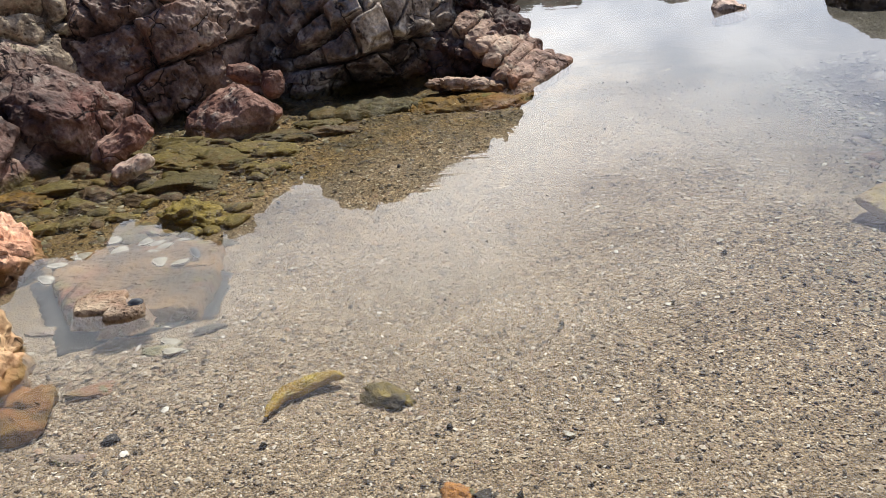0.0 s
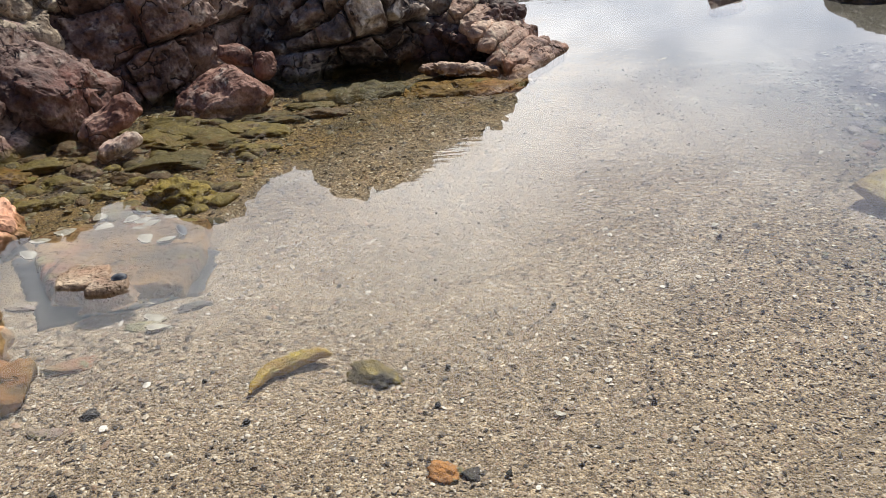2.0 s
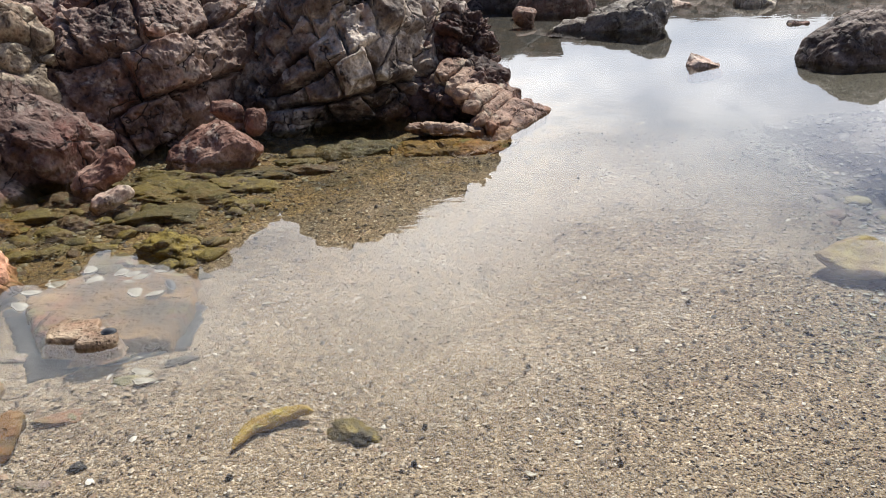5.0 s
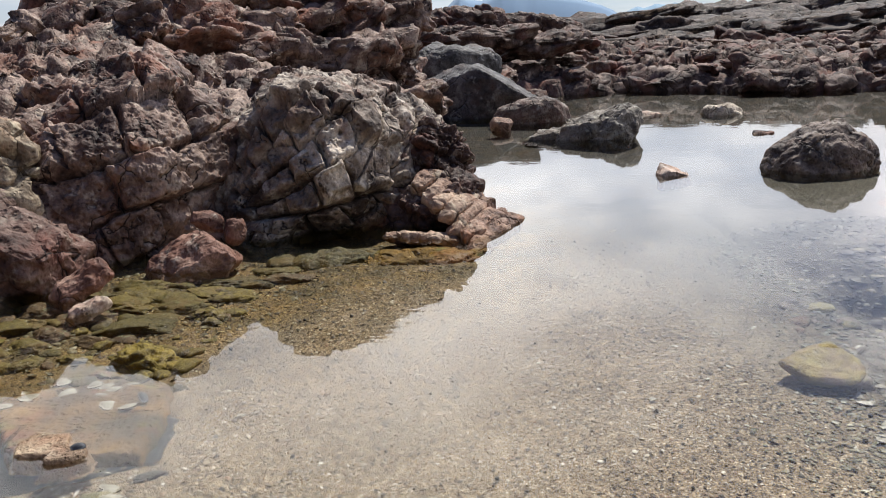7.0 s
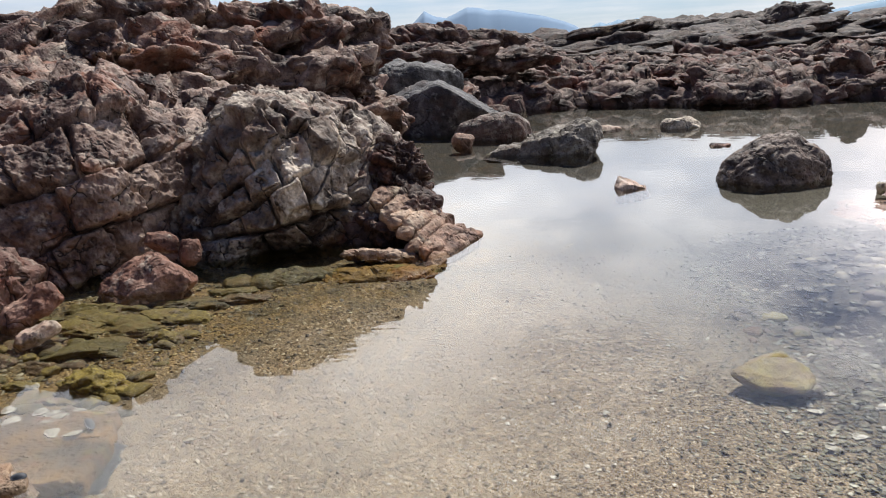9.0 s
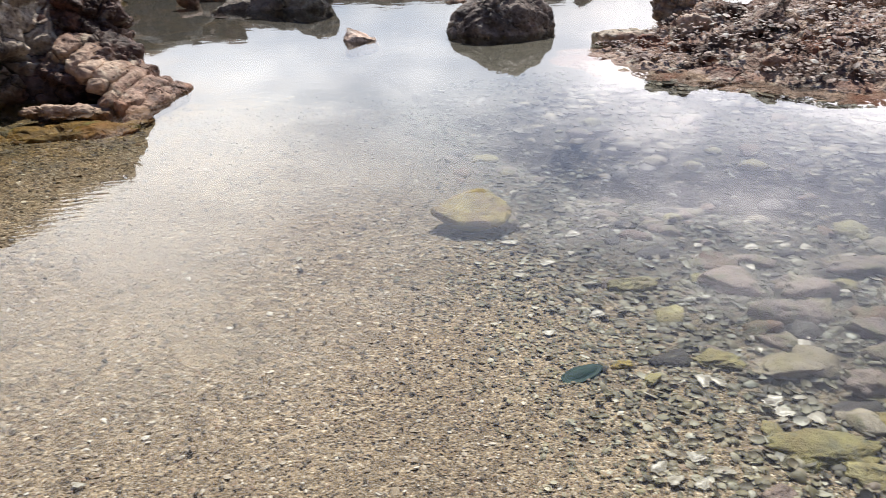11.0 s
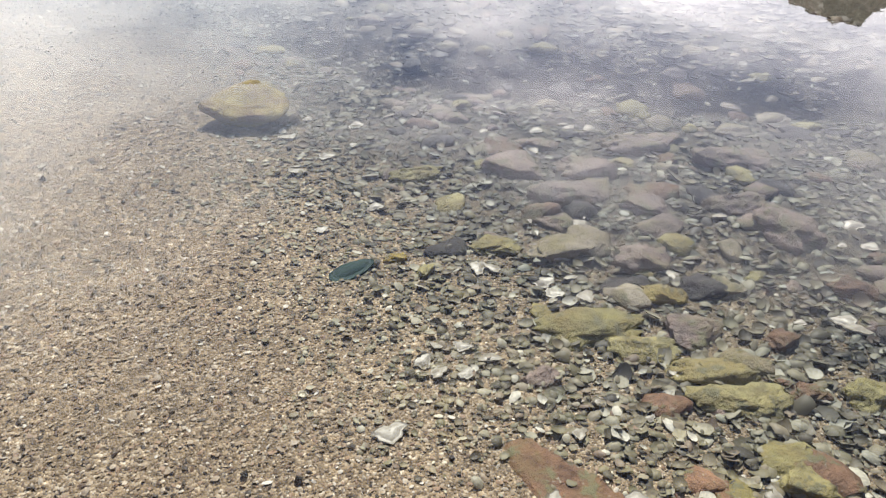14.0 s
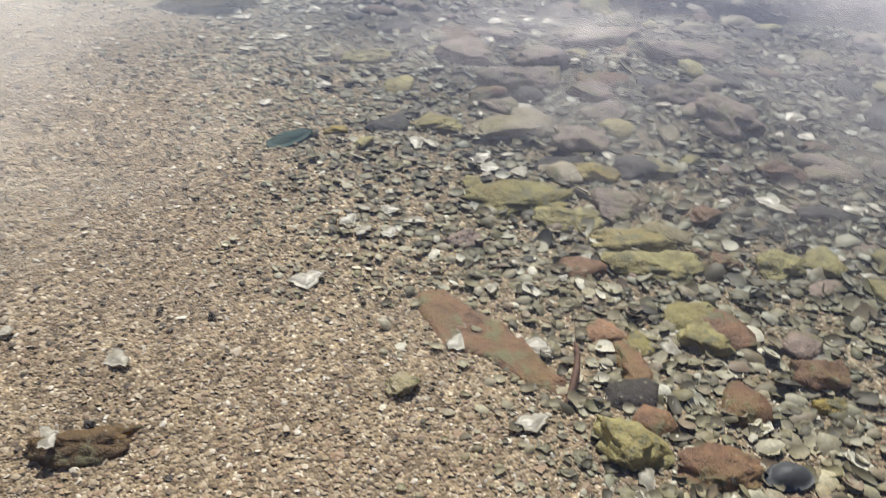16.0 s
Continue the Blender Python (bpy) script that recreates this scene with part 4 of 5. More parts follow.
owner = found[0][f[:, 0]]


def patches(faces, block):
    """Numbers the connected patches of each block."""
    low = np.arange(faces.max() + 1)
    out = np.zeros(len(faces), np.int64)
    for b in np.unique(block):
        mine = np.flatnonzero(block == b)
        g, inv = np.unique(faces[mine], return_inverse=True)
        inv, lab = inv.reshape(-1, 3), np.arange(len(g))
        while True:
            least = lab[inv].min(1)
            nxt = lab.copy()
            np.minimum.at(nxt, inv.ravel(), np.repeat(least, 3))
            nxt = nxt[nxt]
            if (nxt == lab).all():
                break
            lab = nxt
        out[mine] = low[g[lab[inv[:, 0]]]] + 1
    return out * 1009 + (np.unique(block, return_inverse=True)[1] % 1009)


owner = patches(f, owner)
ids, sizes = np.unique(owner, return_counts=True)


def piece(name, pick, mat):
    """The part of the boulder's skin that belongs to one block."""
    used = np.unique(f[pick])
    index = np.full(len(v), -1)
    index[used] = np.arange(len(used))
    return mesh_of(name, v[used], index[f[pick]], mat)


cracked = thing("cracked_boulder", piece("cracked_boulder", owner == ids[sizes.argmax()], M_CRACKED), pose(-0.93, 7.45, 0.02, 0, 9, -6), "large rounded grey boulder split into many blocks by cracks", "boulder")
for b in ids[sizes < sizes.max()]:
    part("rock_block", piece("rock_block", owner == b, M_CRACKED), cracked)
boulder("boulder", (-3.22, 5.95, 0.50), (1.1, 1.3, 1.2), (0, 0, 10), M_KNOB, "yellowish grey knobbly boulder behind the smaller ones", 14, level=6, joints=((0.32, 0.14, 0.08),), rough=0.025)
boulder("boulder", (-2.52, 5.20, 0.12), (0.74, 0.75, 0.80), (22, 12, 15), M_RED, "red-brown boulder with a grey weathered top in the water", 21, level=6, boxy=0.7, facets=12, cut=0.72, sets=(((0.3, 0.2, 0.9), 0.4, 0.05, 0.02),), rough=0.03, pit=0.006)
boulder("boulder", (-2.95, 4.5, 0.08), (0.75, 0.7, 0.62), (0, 0, 30), M_RED, "rounded pinkish brown boulder in the water", 23, level=6, facets=10, rough=0.025)
boulder("boulder", (-1.56, 5.52, -0.05), (0.74, 0.6, 0.36), (30, -20, 6), M_REDPINK, "smooth red-brown boulder with a dark notch in the water", 26, level=6, boxy=0.7, norm=3.0, lump=0.08, facets=10, cut=0.72, rough=0.02, pit=0.004)
boulder("rock", (-1.56, 5.98, 0.20), (0.28, 0.2, 0.13), (0, 18, 20), M_REDPINK, "small rounded pink rock wedged above the red boulder", 27, "rock", level=4, rough=0.012)
boulder("rock", (-1.36, 5.93, 0.14), (0.17, 0.18, 0.18), (0, 30, 10), M_REDPINK, "small rounded pinkish rock wedged between boulders", 28, "rock", level=4, rough=0.012)
boulder("rock", (-2.02, 4.86, 0.06), (0.46, 0.24, 0.18), (24, -32, 24), M_REDPINK, "pink rock leaning against the red-brown boulder", 29, "rock", level=5, rough=0.02)
boulder("rock", (-1.86, 4.56, -0.01), (0.31, 0.15, 0.10), (0, -26, 24), M_PALE, "pale cream rock with a dark hole, half in water", 31, "rock", level=5, rough=0.016)
boulder("crumbling_rock", (0.03, 7.35, 0.24), (0.86, 1.3, 1.25), (0, 0, 15), M_RED, "dark rough crumbling rock face beside the cracked boulder", 33, "rock", level=7, facets=6, sets=(((0.3, 0.2, 0.93), 0.16, 0.08, 0.02),), joints=((0.3, 0.06, 0.08), (0.12, 0.03, 0.1)), rough=0.03)
spur = boulder("rock_spur", (0.12, 6.75, 0.10), (0.8, 0.9, 0.62), (0, 14, 20), M_RED, "pinkish jointed spur of rock running into the water", 35, "rock", level=6, facets=10, cut=0.7, sets=(((0.2, 0.3, 0.9), 0.2, 0.05, 0.014),), joints=((0.16, 0.04, 0.08),), rough=0.03)
for k in range(7):  # its ribs, side by side, one above the other
    v, f = rock_shape((0.92 - 0.09 * k, 0.16, 0.19), 300 + k, level=5, boxy=0.5, norm=3.5, lump=0.06, facets=8, cut=0.86, sets=(((1, 0.15, 0.2), 0.24, 0.03, 0.010),), loose=0.3, rough=0.012, pit=0.006)
    place = pose(0.575 - 0.088 * k, 6.30 + 0.055 * k, -0.05 + 0.062 * k, 20 + 6 * (k % 2), -3 - 2 * (k % 3), 64 + 3 * (k % 2))
    part("rib", mesh_of("rib", v, f, M_CREAM), spur, spur.matrix_world.inverted() @ place)
for k, (x, y, s) in enumerate([(0.16, 6.08, 0.34), (-0.04, 6.16, 0.30), (0.30, 6.16, 0.26), (-0.2, 6.22, 0.22)]):
    boulder("rock", (x, y, -0.02), (s, s * 0.6, s * 0.36), (0, 10, 10 * k), M_CREAM, "low lumpy pink rock at the spur's foot", 320 + k, "rock", "low rocks at the spur's foot", level=4, facets=8, joints=((0.1, 0.02, 0.1),), rough=0.014)
boulder("sunken_ledge", (0.08, 5.88, -0.10), (1.05, 0.5, 0.15), (0, 0, 5), M_LEDGE, "orange-brown algae-covered ledge just under the water", 36, "rock", level=5, joints=((0.25, 0.04, 0.1),), rough=0.012)
boulder("sunken_ledge", (-0.70, 5.82, -0.11), (0.9, 0.34, 0.16), (0, 0, 12), M_ALGAE, "olive algae-covered ledge just under the water", 38, "rock", level=5, joints=((0.25, 0.03, 0.1),), rough=0.012)
boulder("boulder", (0.1, 17.0, 0.72), (2.1, 1.4, 1.25), (0, 8, 10), M_BLUEGREY, "smooth blue-grey boulder at the back of the channel", 41, level=5, boxy=0.6, rough=0.025)
boulder("boulder", (0.62, 15.6, 0.14), (2.5, 1.6, 1.42), (0, 18, 0), M_BLUEGREY, "blue-grey slab-like boulder sloping to the water", 43, level=5, boxy=0.55, rough=0.025)
boulder("boulder", (1.35, 14.1, 0.0), (1.5, 0.9, 0.8), (0, -8, 0), M_DARK, "dark grey boulder lying in the channel", 44, level=5, boxy=0.6, rough=0.02)
boulder("boulder", (1.93, 11.75, -0.09), (1.9, 1.1, 0.70), (0, -19, 0), M_GREY, "rough grey wedge-shaped boulder standing in still water", 45, level=6, boxy=0.8, lump=0.08, facets=14, cut=0.72, sets=(((-0.6, 0.2, 0.8), 0.3, 0.02, 0.02),), rough=0.03)
boulder("rock", (0.86, 12.8, 0.06), (0.34, 0.3, 0.3), (0, 20, 0), M_CREAM, "small brown angular rock at the channel's edge", 46, "rock", level=4, boxy=0.6)
boulder("boulder", (3.97, 8.65, -0.02), (1.16, 1.1, 0.92), (0, -6, 10), M_DARK, "dark rounded boulder standing alone in the pool", 51, level=6, boxy=0.95, norm=2.0, facets=10, cut=0.8, rough=0.025, pit=0.012)
v, f = rock_shape((0.42, 0.30, 0.36), 53, level=5, boxy=0.7, facets=8, cut=0.74, rough=0.012)
v[:, 1] *= 1 - 0.75 * smooth(-0.05, 0.16, v[:, 2])
v[:, 2] -= 0.45 * np.maximum(0, v[:, 0] + 0.10) * (v[:, 2] > 0) + 0.9 * np.maximum(0, -0.10 - v[:, 0])
thing("rock", mesh_of("rock", v, f, M_FIN), pose(2.44, 8.5, -0.04, -38, 0, 8), "small pale pink fin of rock showing above the water", "rock")
boulder("rock", (4.55, 14.1, 0.02), (0.62, 0.45, 0.3), (0, 0, 0), M_PALE, "pale low rock in the far part of the pool", 55, "rock", level=4, rough=0.03)
boulder("rock", (4.3, 11.4, -0.04), (0.34, 0.22, 0.14), (0, 0, 0), M_SHORE, "thin dark rock just breaking the water", 57, "rock", level=4)
boulder("rock", (3.3, 14.6, -0.03), (0.8, 0.3, 0.14), (0, 0, 0), M_PALE, "thin flat rock just breaking the water", 58, "rock", level=4)
boulder("boulder", (-2.15, 3.38, 0.02), (0.72, 0.66, 0.40), (0, 10, 15), M_ORANGE, "orange-pink sunlit boulder at the pool's edge", 61, level=6, boxy=0.75, facets=12, cut=0.74, sets=(((0.2, 0.5, 0.8), 0.25, 0.02, 0.012),), rough=0.035, pit=0.006)
boulder("boulder", (-1.60, 2.42, 0.0), (0.54, 0.42, 0.30), (0, 8, -10), M_TANROCK, "yellowish orange cracked rock half out of the water", 63, level=5, boxy=0.7, joints=((0.3, 0.04, 0.06),), rough=0.03, pit=0.005)
boulder("sunken_stone", (-1.42, 2.28, -0.11), (0.54, 0.40, 0.12), (0, 0, -20), M_LEDGE, "flat olive-brown stone under water beside the orange rock", 64, "stone", level=5)
boulder("rock", (4.80, 7.3, 0.0), (0.74, 0.45, 0.26), (0, 4, -30), M_PALE, "pale flat rock at the reef's end", 66, "rock", level=5, boxy=0.7, rough=0.03)
boulder("rock", (5.12, 6.80, 0.17), (0.36, 0.32, 0.26), (0, 0, 10), M_PALE, "rounded tan rock on the reef", 67, "rock", level=5, rough=0.025)
boulder("rock", (5.25, 7.25, 0.26), (0.62, 0.46, 0.52), (0, 6, 20), M_DARK, "dark upright knob of rock on the reef", 68, "rock", level=6, boxy=0.7, facets=8, cut=0.74, joints=((0.16, 0.05, 0.08),), rough=0.03)


# ---- stones on the bed ----
STONES = {}


def stone_mesh(k, level, mat):
    key = (k, level, mat.name)
    if key not in STONES:
        v, f = rock_shape((1, 1, 1), 100 + k, level=level, boxy=0.75 + 0.05 * (k % 4), lump=0.2, facets=8, cut=0.66, rough=0.07)
        STONES[key] = mesh_of("stone", v, f, mat)
    return STONES[key]


def stone(at, size, spin, mat, label, k, name="stone", group="", level=4, tilt=0, rise=0.04):
    z = float(bed(np.array([at[0]], float), np.array([at[1]], float))[0]) + size[2] * rise
    ob = new(name, stone_mesh(k % 8, level, mat))
    ob.matrix_world = pose(at[0], at[1], z, tilt, tilt * 0.6, spin) @ Matrix.Diagonal((*size, 1))
    return tagged(ob, label, "stone", group)


v, f = rock_shape((0.40, 0.32, 0.17), 71, level=5, boxy=0.55, norm=3.0, lump=0.08, facets=8, cut=0.74, rough=0.014)
v[:, :2] *= (1 - 0.5 * smooth(0.045, -0.06, v[:, 2]))[:, None]  # undercut all round
thing("flat_stone", mesh_of("flat_stone", v, f, M_OCHRE), pose(1.99, 3.64, -0.092, 10, 4, -6), "flat yellowish olive stone lying alone under water", "stone")
for n, (x, y, sx, sy, spin) in enumerate([(-2.15, 4.98, 0.5, 0.3, 10), (-1.72, 5.05, 0.55, 0.32, -12), (-1.42, 4.88, 0.5, 0.3, 8), (-1.95, 4.62, 0.46, 0.26, -5), (-1.5, 4.55, 0.5, 0.3, 14), (-1.12, 5.0, 0.42, 0.22, 0),
                                          (-1.25, 5.3, 0.5, 0.24, 5), (-0.85, 5.35, 0.4, 0.18, 8), (-2.3, 4.45, 0.4, 0.22, 20), (-1.15, 4.65, 0.32, 0.18, -8), (-2.0, 4.15, 0.3, 0.18, 6), (-1.7, 4.25, 0.28, 0.16, -15)]):
    stone((x, y), (sx * 0.82, sy * 0.9, 0.09), spin, (M_ALGAE, M_MOSSY, M_ALGAE, M_BROWN)[n % 4], "broad flat stone covered in olive algae under shallow water", n, "flat_stone", "algae-covered stones by the boulders", 4, 5 * (n % 3) - 5)
stone((2.18, 3.68), (0.12, 0.22, 0.10), -8, M_VIOLET, "pinkish stone against the olive one under water", 5)
stone((-1.27, 3.95), (0.40, 0.26, 0.19), -5, M_GOLD, "mossy yellow-brown stone under shallow water", 1, level=5)
stone((-0.10, 2.33), (0.20, 0.11, 0.075), -22, M_MOSSY, "dark olive oval stone on the sand", 2)
stone((0.15, 1.88), (0.11, 0.085, 0.045), -30, M_TANGERINE, "small orange stone on the sand", 3)
stone((0.22, 1.87), (0.06, 0.045, 0.03), 10, M_BLACK, "small dark pebble beside the orange stone", 4)
for n, (x, y, sx, sy, sz, spin, mat, label) in enumerate([
        (-2.4, 4.3, 0.42, 0.25, 0.10, 5, M_LEDGE, "orange-brown flat stone in shallow water"), (-1.98, 4.32, 0.24, 0.18, 0.10, 0, M_BROWN, "dark green-black rounded stone in shallow water"),
        (-2.18, 4.55, 0.16, 0.1, 0.07, 0, M_ALGAE, "small olive stone in shallow water"), (-2.42, 4.02, 0.18, 0.1, 0.07, 20, M_ALGAE, "green stone in shallow water"),
        (-2.05, 3.9, 0.2, 0.12, 0.07, 10, M_ALGAE, "pale green flat stone in shallow water"), (-1.9, 3.95, 0.17, 0.12, 0.08, 60, M_ALGAE, "yellow-green stone in shallow water"),
        (-1.7, 4.02, 0.16, 0.10, 0.06, 0, M_MOSSY, "ochre stone in shallow water"), (-1.62, 4.45, 0.36, 0.22, 0.09, 10, M_ALGAE, "flat dark green stone in shallow water"),
        (-1.75, 4.85, 0.42, 0.28, 0.11, 0, M_ALGAE, "broad olive stone in shallow water"), (-1.35, 4.75, 0.4, 0.2, 0.10, 10, M_ALGAE, "brownish olive stone in shallow water"),
        (-1.8, 5.2, 0.42, 0.24, 0.12, -10, M_ALGAE, "green algae-covered stone at the boulders' foot"), (-1.3, 5.05, 0.36, 0.2, 0.09, -5, M_ALGAE, "olive flat stone in shallow water"),
        (-1.05, 5.25, 0.3, 0.14, 0.08, 0, M_ALGAE, "olive narrow stone in shallow water"), (-0.95, 5.55, 0.3, 0.16, 0.08, 10, M_ALGAE, "olive stone at the boulder's foot"),
        (-1.45, 3.8, 0.12, 0.08, 0.05, 0, M_RUST, "small rust-red stone in shallow water"), (-1.62, 3.72, 0.1, 0.07, 0.04, 40, M_RUST, "small reddish stone in shallow water"),
        (-1.03, 3.63, 0.13, 0.09, 0.03, 20, M_ALGAE, "thin brown flat stone on the sand"), (-2.25, 4.75, 0.3, 0.2, 0.1, 0, M_BROWN, "dark stone between the boulders"),
        (-0.98, 2.68, 0.15, 0.08, 0.03, 15, M_BEIGE, "flat pale stone on the sand"), (-1.13, 2.43, 0.2, 0.07, 0.04, 25, M_RUST, "narrow red-brown stone on the sand"),
        (-0.84, 2.83, 0.14, 0.06, 0.03, 30, M_BLACK, "thin dark stone by the slab"), (-1.02, 2.06, 0.1, 0.06, 0.03, 0, M_VIOLET, "flat grey pebble on the sand"),
        (-1.5, 2.85, 0.16, 0.08, 0.03, 0, M_VIOLET, "flat grey stone beside the slab"), (-0.93, 2.15, 0.06, 0.05, 0.03, 0, M_BLACK, "small dark pebble on the sand")]):
    stone((x, y), (sx, sy, sz), spin, mat, label, n + 1)
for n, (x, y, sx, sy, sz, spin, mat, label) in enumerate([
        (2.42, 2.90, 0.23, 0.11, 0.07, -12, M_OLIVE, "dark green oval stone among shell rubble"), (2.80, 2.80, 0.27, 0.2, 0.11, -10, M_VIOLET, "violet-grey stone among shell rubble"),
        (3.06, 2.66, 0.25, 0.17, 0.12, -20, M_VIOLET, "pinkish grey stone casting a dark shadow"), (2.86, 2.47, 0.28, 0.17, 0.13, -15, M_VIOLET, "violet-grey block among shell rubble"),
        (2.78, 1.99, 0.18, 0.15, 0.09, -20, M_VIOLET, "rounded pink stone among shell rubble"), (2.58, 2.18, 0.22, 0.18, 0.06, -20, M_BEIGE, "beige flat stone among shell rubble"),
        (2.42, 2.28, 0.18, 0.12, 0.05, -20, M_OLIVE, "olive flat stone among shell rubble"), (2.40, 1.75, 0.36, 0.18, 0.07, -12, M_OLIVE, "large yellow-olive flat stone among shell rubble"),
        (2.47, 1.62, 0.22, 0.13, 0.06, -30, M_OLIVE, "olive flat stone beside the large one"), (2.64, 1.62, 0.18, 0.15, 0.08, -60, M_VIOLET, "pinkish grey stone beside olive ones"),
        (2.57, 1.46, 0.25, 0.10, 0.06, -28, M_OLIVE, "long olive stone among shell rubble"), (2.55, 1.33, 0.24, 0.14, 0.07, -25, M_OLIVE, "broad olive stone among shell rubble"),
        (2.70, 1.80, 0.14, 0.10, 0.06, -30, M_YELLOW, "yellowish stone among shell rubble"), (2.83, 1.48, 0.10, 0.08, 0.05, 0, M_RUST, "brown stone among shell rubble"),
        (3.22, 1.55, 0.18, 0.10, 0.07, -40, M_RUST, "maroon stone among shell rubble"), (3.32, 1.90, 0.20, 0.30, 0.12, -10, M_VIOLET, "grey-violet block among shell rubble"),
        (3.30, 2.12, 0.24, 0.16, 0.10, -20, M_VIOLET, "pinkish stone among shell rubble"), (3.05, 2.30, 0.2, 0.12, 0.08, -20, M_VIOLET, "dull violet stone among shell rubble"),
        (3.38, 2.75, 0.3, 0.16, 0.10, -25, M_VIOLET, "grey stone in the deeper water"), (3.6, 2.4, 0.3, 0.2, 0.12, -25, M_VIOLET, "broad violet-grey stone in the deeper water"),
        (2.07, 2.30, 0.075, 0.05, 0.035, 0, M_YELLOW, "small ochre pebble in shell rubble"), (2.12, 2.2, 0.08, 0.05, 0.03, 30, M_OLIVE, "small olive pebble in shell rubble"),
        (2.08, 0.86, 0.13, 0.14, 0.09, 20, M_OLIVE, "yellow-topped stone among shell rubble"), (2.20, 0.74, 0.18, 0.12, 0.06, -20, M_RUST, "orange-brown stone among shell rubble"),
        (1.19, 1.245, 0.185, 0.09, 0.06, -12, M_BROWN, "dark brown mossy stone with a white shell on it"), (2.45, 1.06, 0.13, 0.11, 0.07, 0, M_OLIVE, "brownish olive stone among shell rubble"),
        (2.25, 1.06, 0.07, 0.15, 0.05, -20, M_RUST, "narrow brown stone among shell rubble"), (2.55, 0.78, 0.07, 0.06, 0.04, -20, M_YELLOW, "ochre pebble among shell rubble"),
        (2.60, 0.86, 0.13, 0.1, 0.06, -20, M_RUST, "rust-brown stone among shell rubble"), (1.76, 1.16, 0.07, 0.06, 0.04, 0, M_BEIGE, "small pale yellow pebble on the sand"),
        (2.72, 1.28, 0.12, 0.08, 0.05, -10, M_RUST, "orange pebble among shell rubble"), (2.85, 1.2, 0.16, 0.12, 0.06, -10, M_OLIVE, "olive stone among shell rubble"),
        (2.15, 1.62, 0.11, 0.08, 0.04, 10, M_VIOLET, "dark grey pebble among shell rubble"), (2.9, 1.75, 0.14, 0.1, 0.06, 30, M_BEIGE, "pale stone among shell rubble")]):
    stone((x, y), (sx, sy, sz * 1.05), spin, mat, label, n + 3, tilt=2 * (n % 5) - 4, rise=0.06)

rng = random.Random(17)
for n in range(54):
    x, y = rng.uniform(2.65, 4.5), rng.uniform(0.9, 3.6)
    s = rng.uniform(0.07, 0.16)
    mat, label = rng.choice(((M_VIOLET, "violet-grey block on the stony bed"), (M_VIOLET, "violet-grey block on the stony bed"), (M_OLIVE, "olive block on the stony bed"), (M_RUST, "rust-brown block on the stony bed"), (M_BEIGE, "pinkish beige block on the stony bed"), (M_BLACK, "dark block on the stony bed")))
    stone((x, y), (s * rng.uniform(1, 1.6), s, s * rng.uniform(0.4, 0.6)), rng.uniform(0, 180), mat, label, n, "stone", "stones on the stony bed", 3, rng.uniform(-8, 8), 0.06)

rng = random.Random(7)
for n in range(260):
    x, y = rng.uniform(2.1, 4.6), rng.uniform(0.7, 5.2)
    if rng.random() < 0.35:
        x, y = rng.uniform(-2.5, -1.0), rng.uniform(3.7, 5.4)
    s = rng.uniform(0.04, 0.13)
    mat = rng.choice((M_VIOLET, M_VIOLET, M_OLIVE, M_BEIGE, M_BLACK, M_RUST)) if x > 0 else rng.choice((M_ALGAE, M_ALGAE, M_MOSSY, M_BROWN))
    label = {M_VIOLET: "violet-grey pebble on the pool's bed", M_OLIVE: "olive pebble on the pool's bed", M_ALGAE: "olive-brown algae-covered pebble on the pool's bed", M_BEIGE: "beige pebble on the pool's bed", M_BLACK: "dark pebble on the pool's bed", M_MOSSY: "ochre algae-covered pebble on the pool's bed", M_BROWN: "dark brown pebble on the pool's bed", M_RUST: "rust-red pebble on the pool's bed"}[mat]
    stone((x, y), (s * rng.uniform(1, 1.7), s, s * 0.55), rng.uniform(0, 180), mat, label, n, "pebble", "pebbles on the pool's bed", 2)


# ---- the slab, shells, snails and other small things ----
def prism(name, corners, low, high, mat, seed, step=0.02):
    """A flat stone with a given outline: worn edges and a rough top."""
    xs = np.arange(min(c[0] for c in corners) - 0.06, max(c[0] for c in corners) + 0.07, step)
    ys = np.arange(min(c[1] for c in corners) - 0.06, max(c[1] for c in corners) + 0.07, step)
    x, y, f = sheet(xs, ys)
    p = np.stack([x, y, x * 0], 1)
    d = inside(x, y, corners) + 0.012 * fbm(p / 0.09, seed, 3)
    z = low + (high - low) * smooth(-0.012, 0.012, d) + smooth(0, 0.05, d) * (0.010 * fbm(p / 0.2, seed + 2, 4) + 0.012 * (cells(p / 0.22, seed)[1] - 0.5))
    f = f[(d > -0.016)[f].any(1)]
    used = np.unique(f)
    index = np.full(len(p), -1)
    index[used] = np.arange(len(used))
    return mesh_of(name, np.stack([x, y, z], 1)[used], index[f], mat)


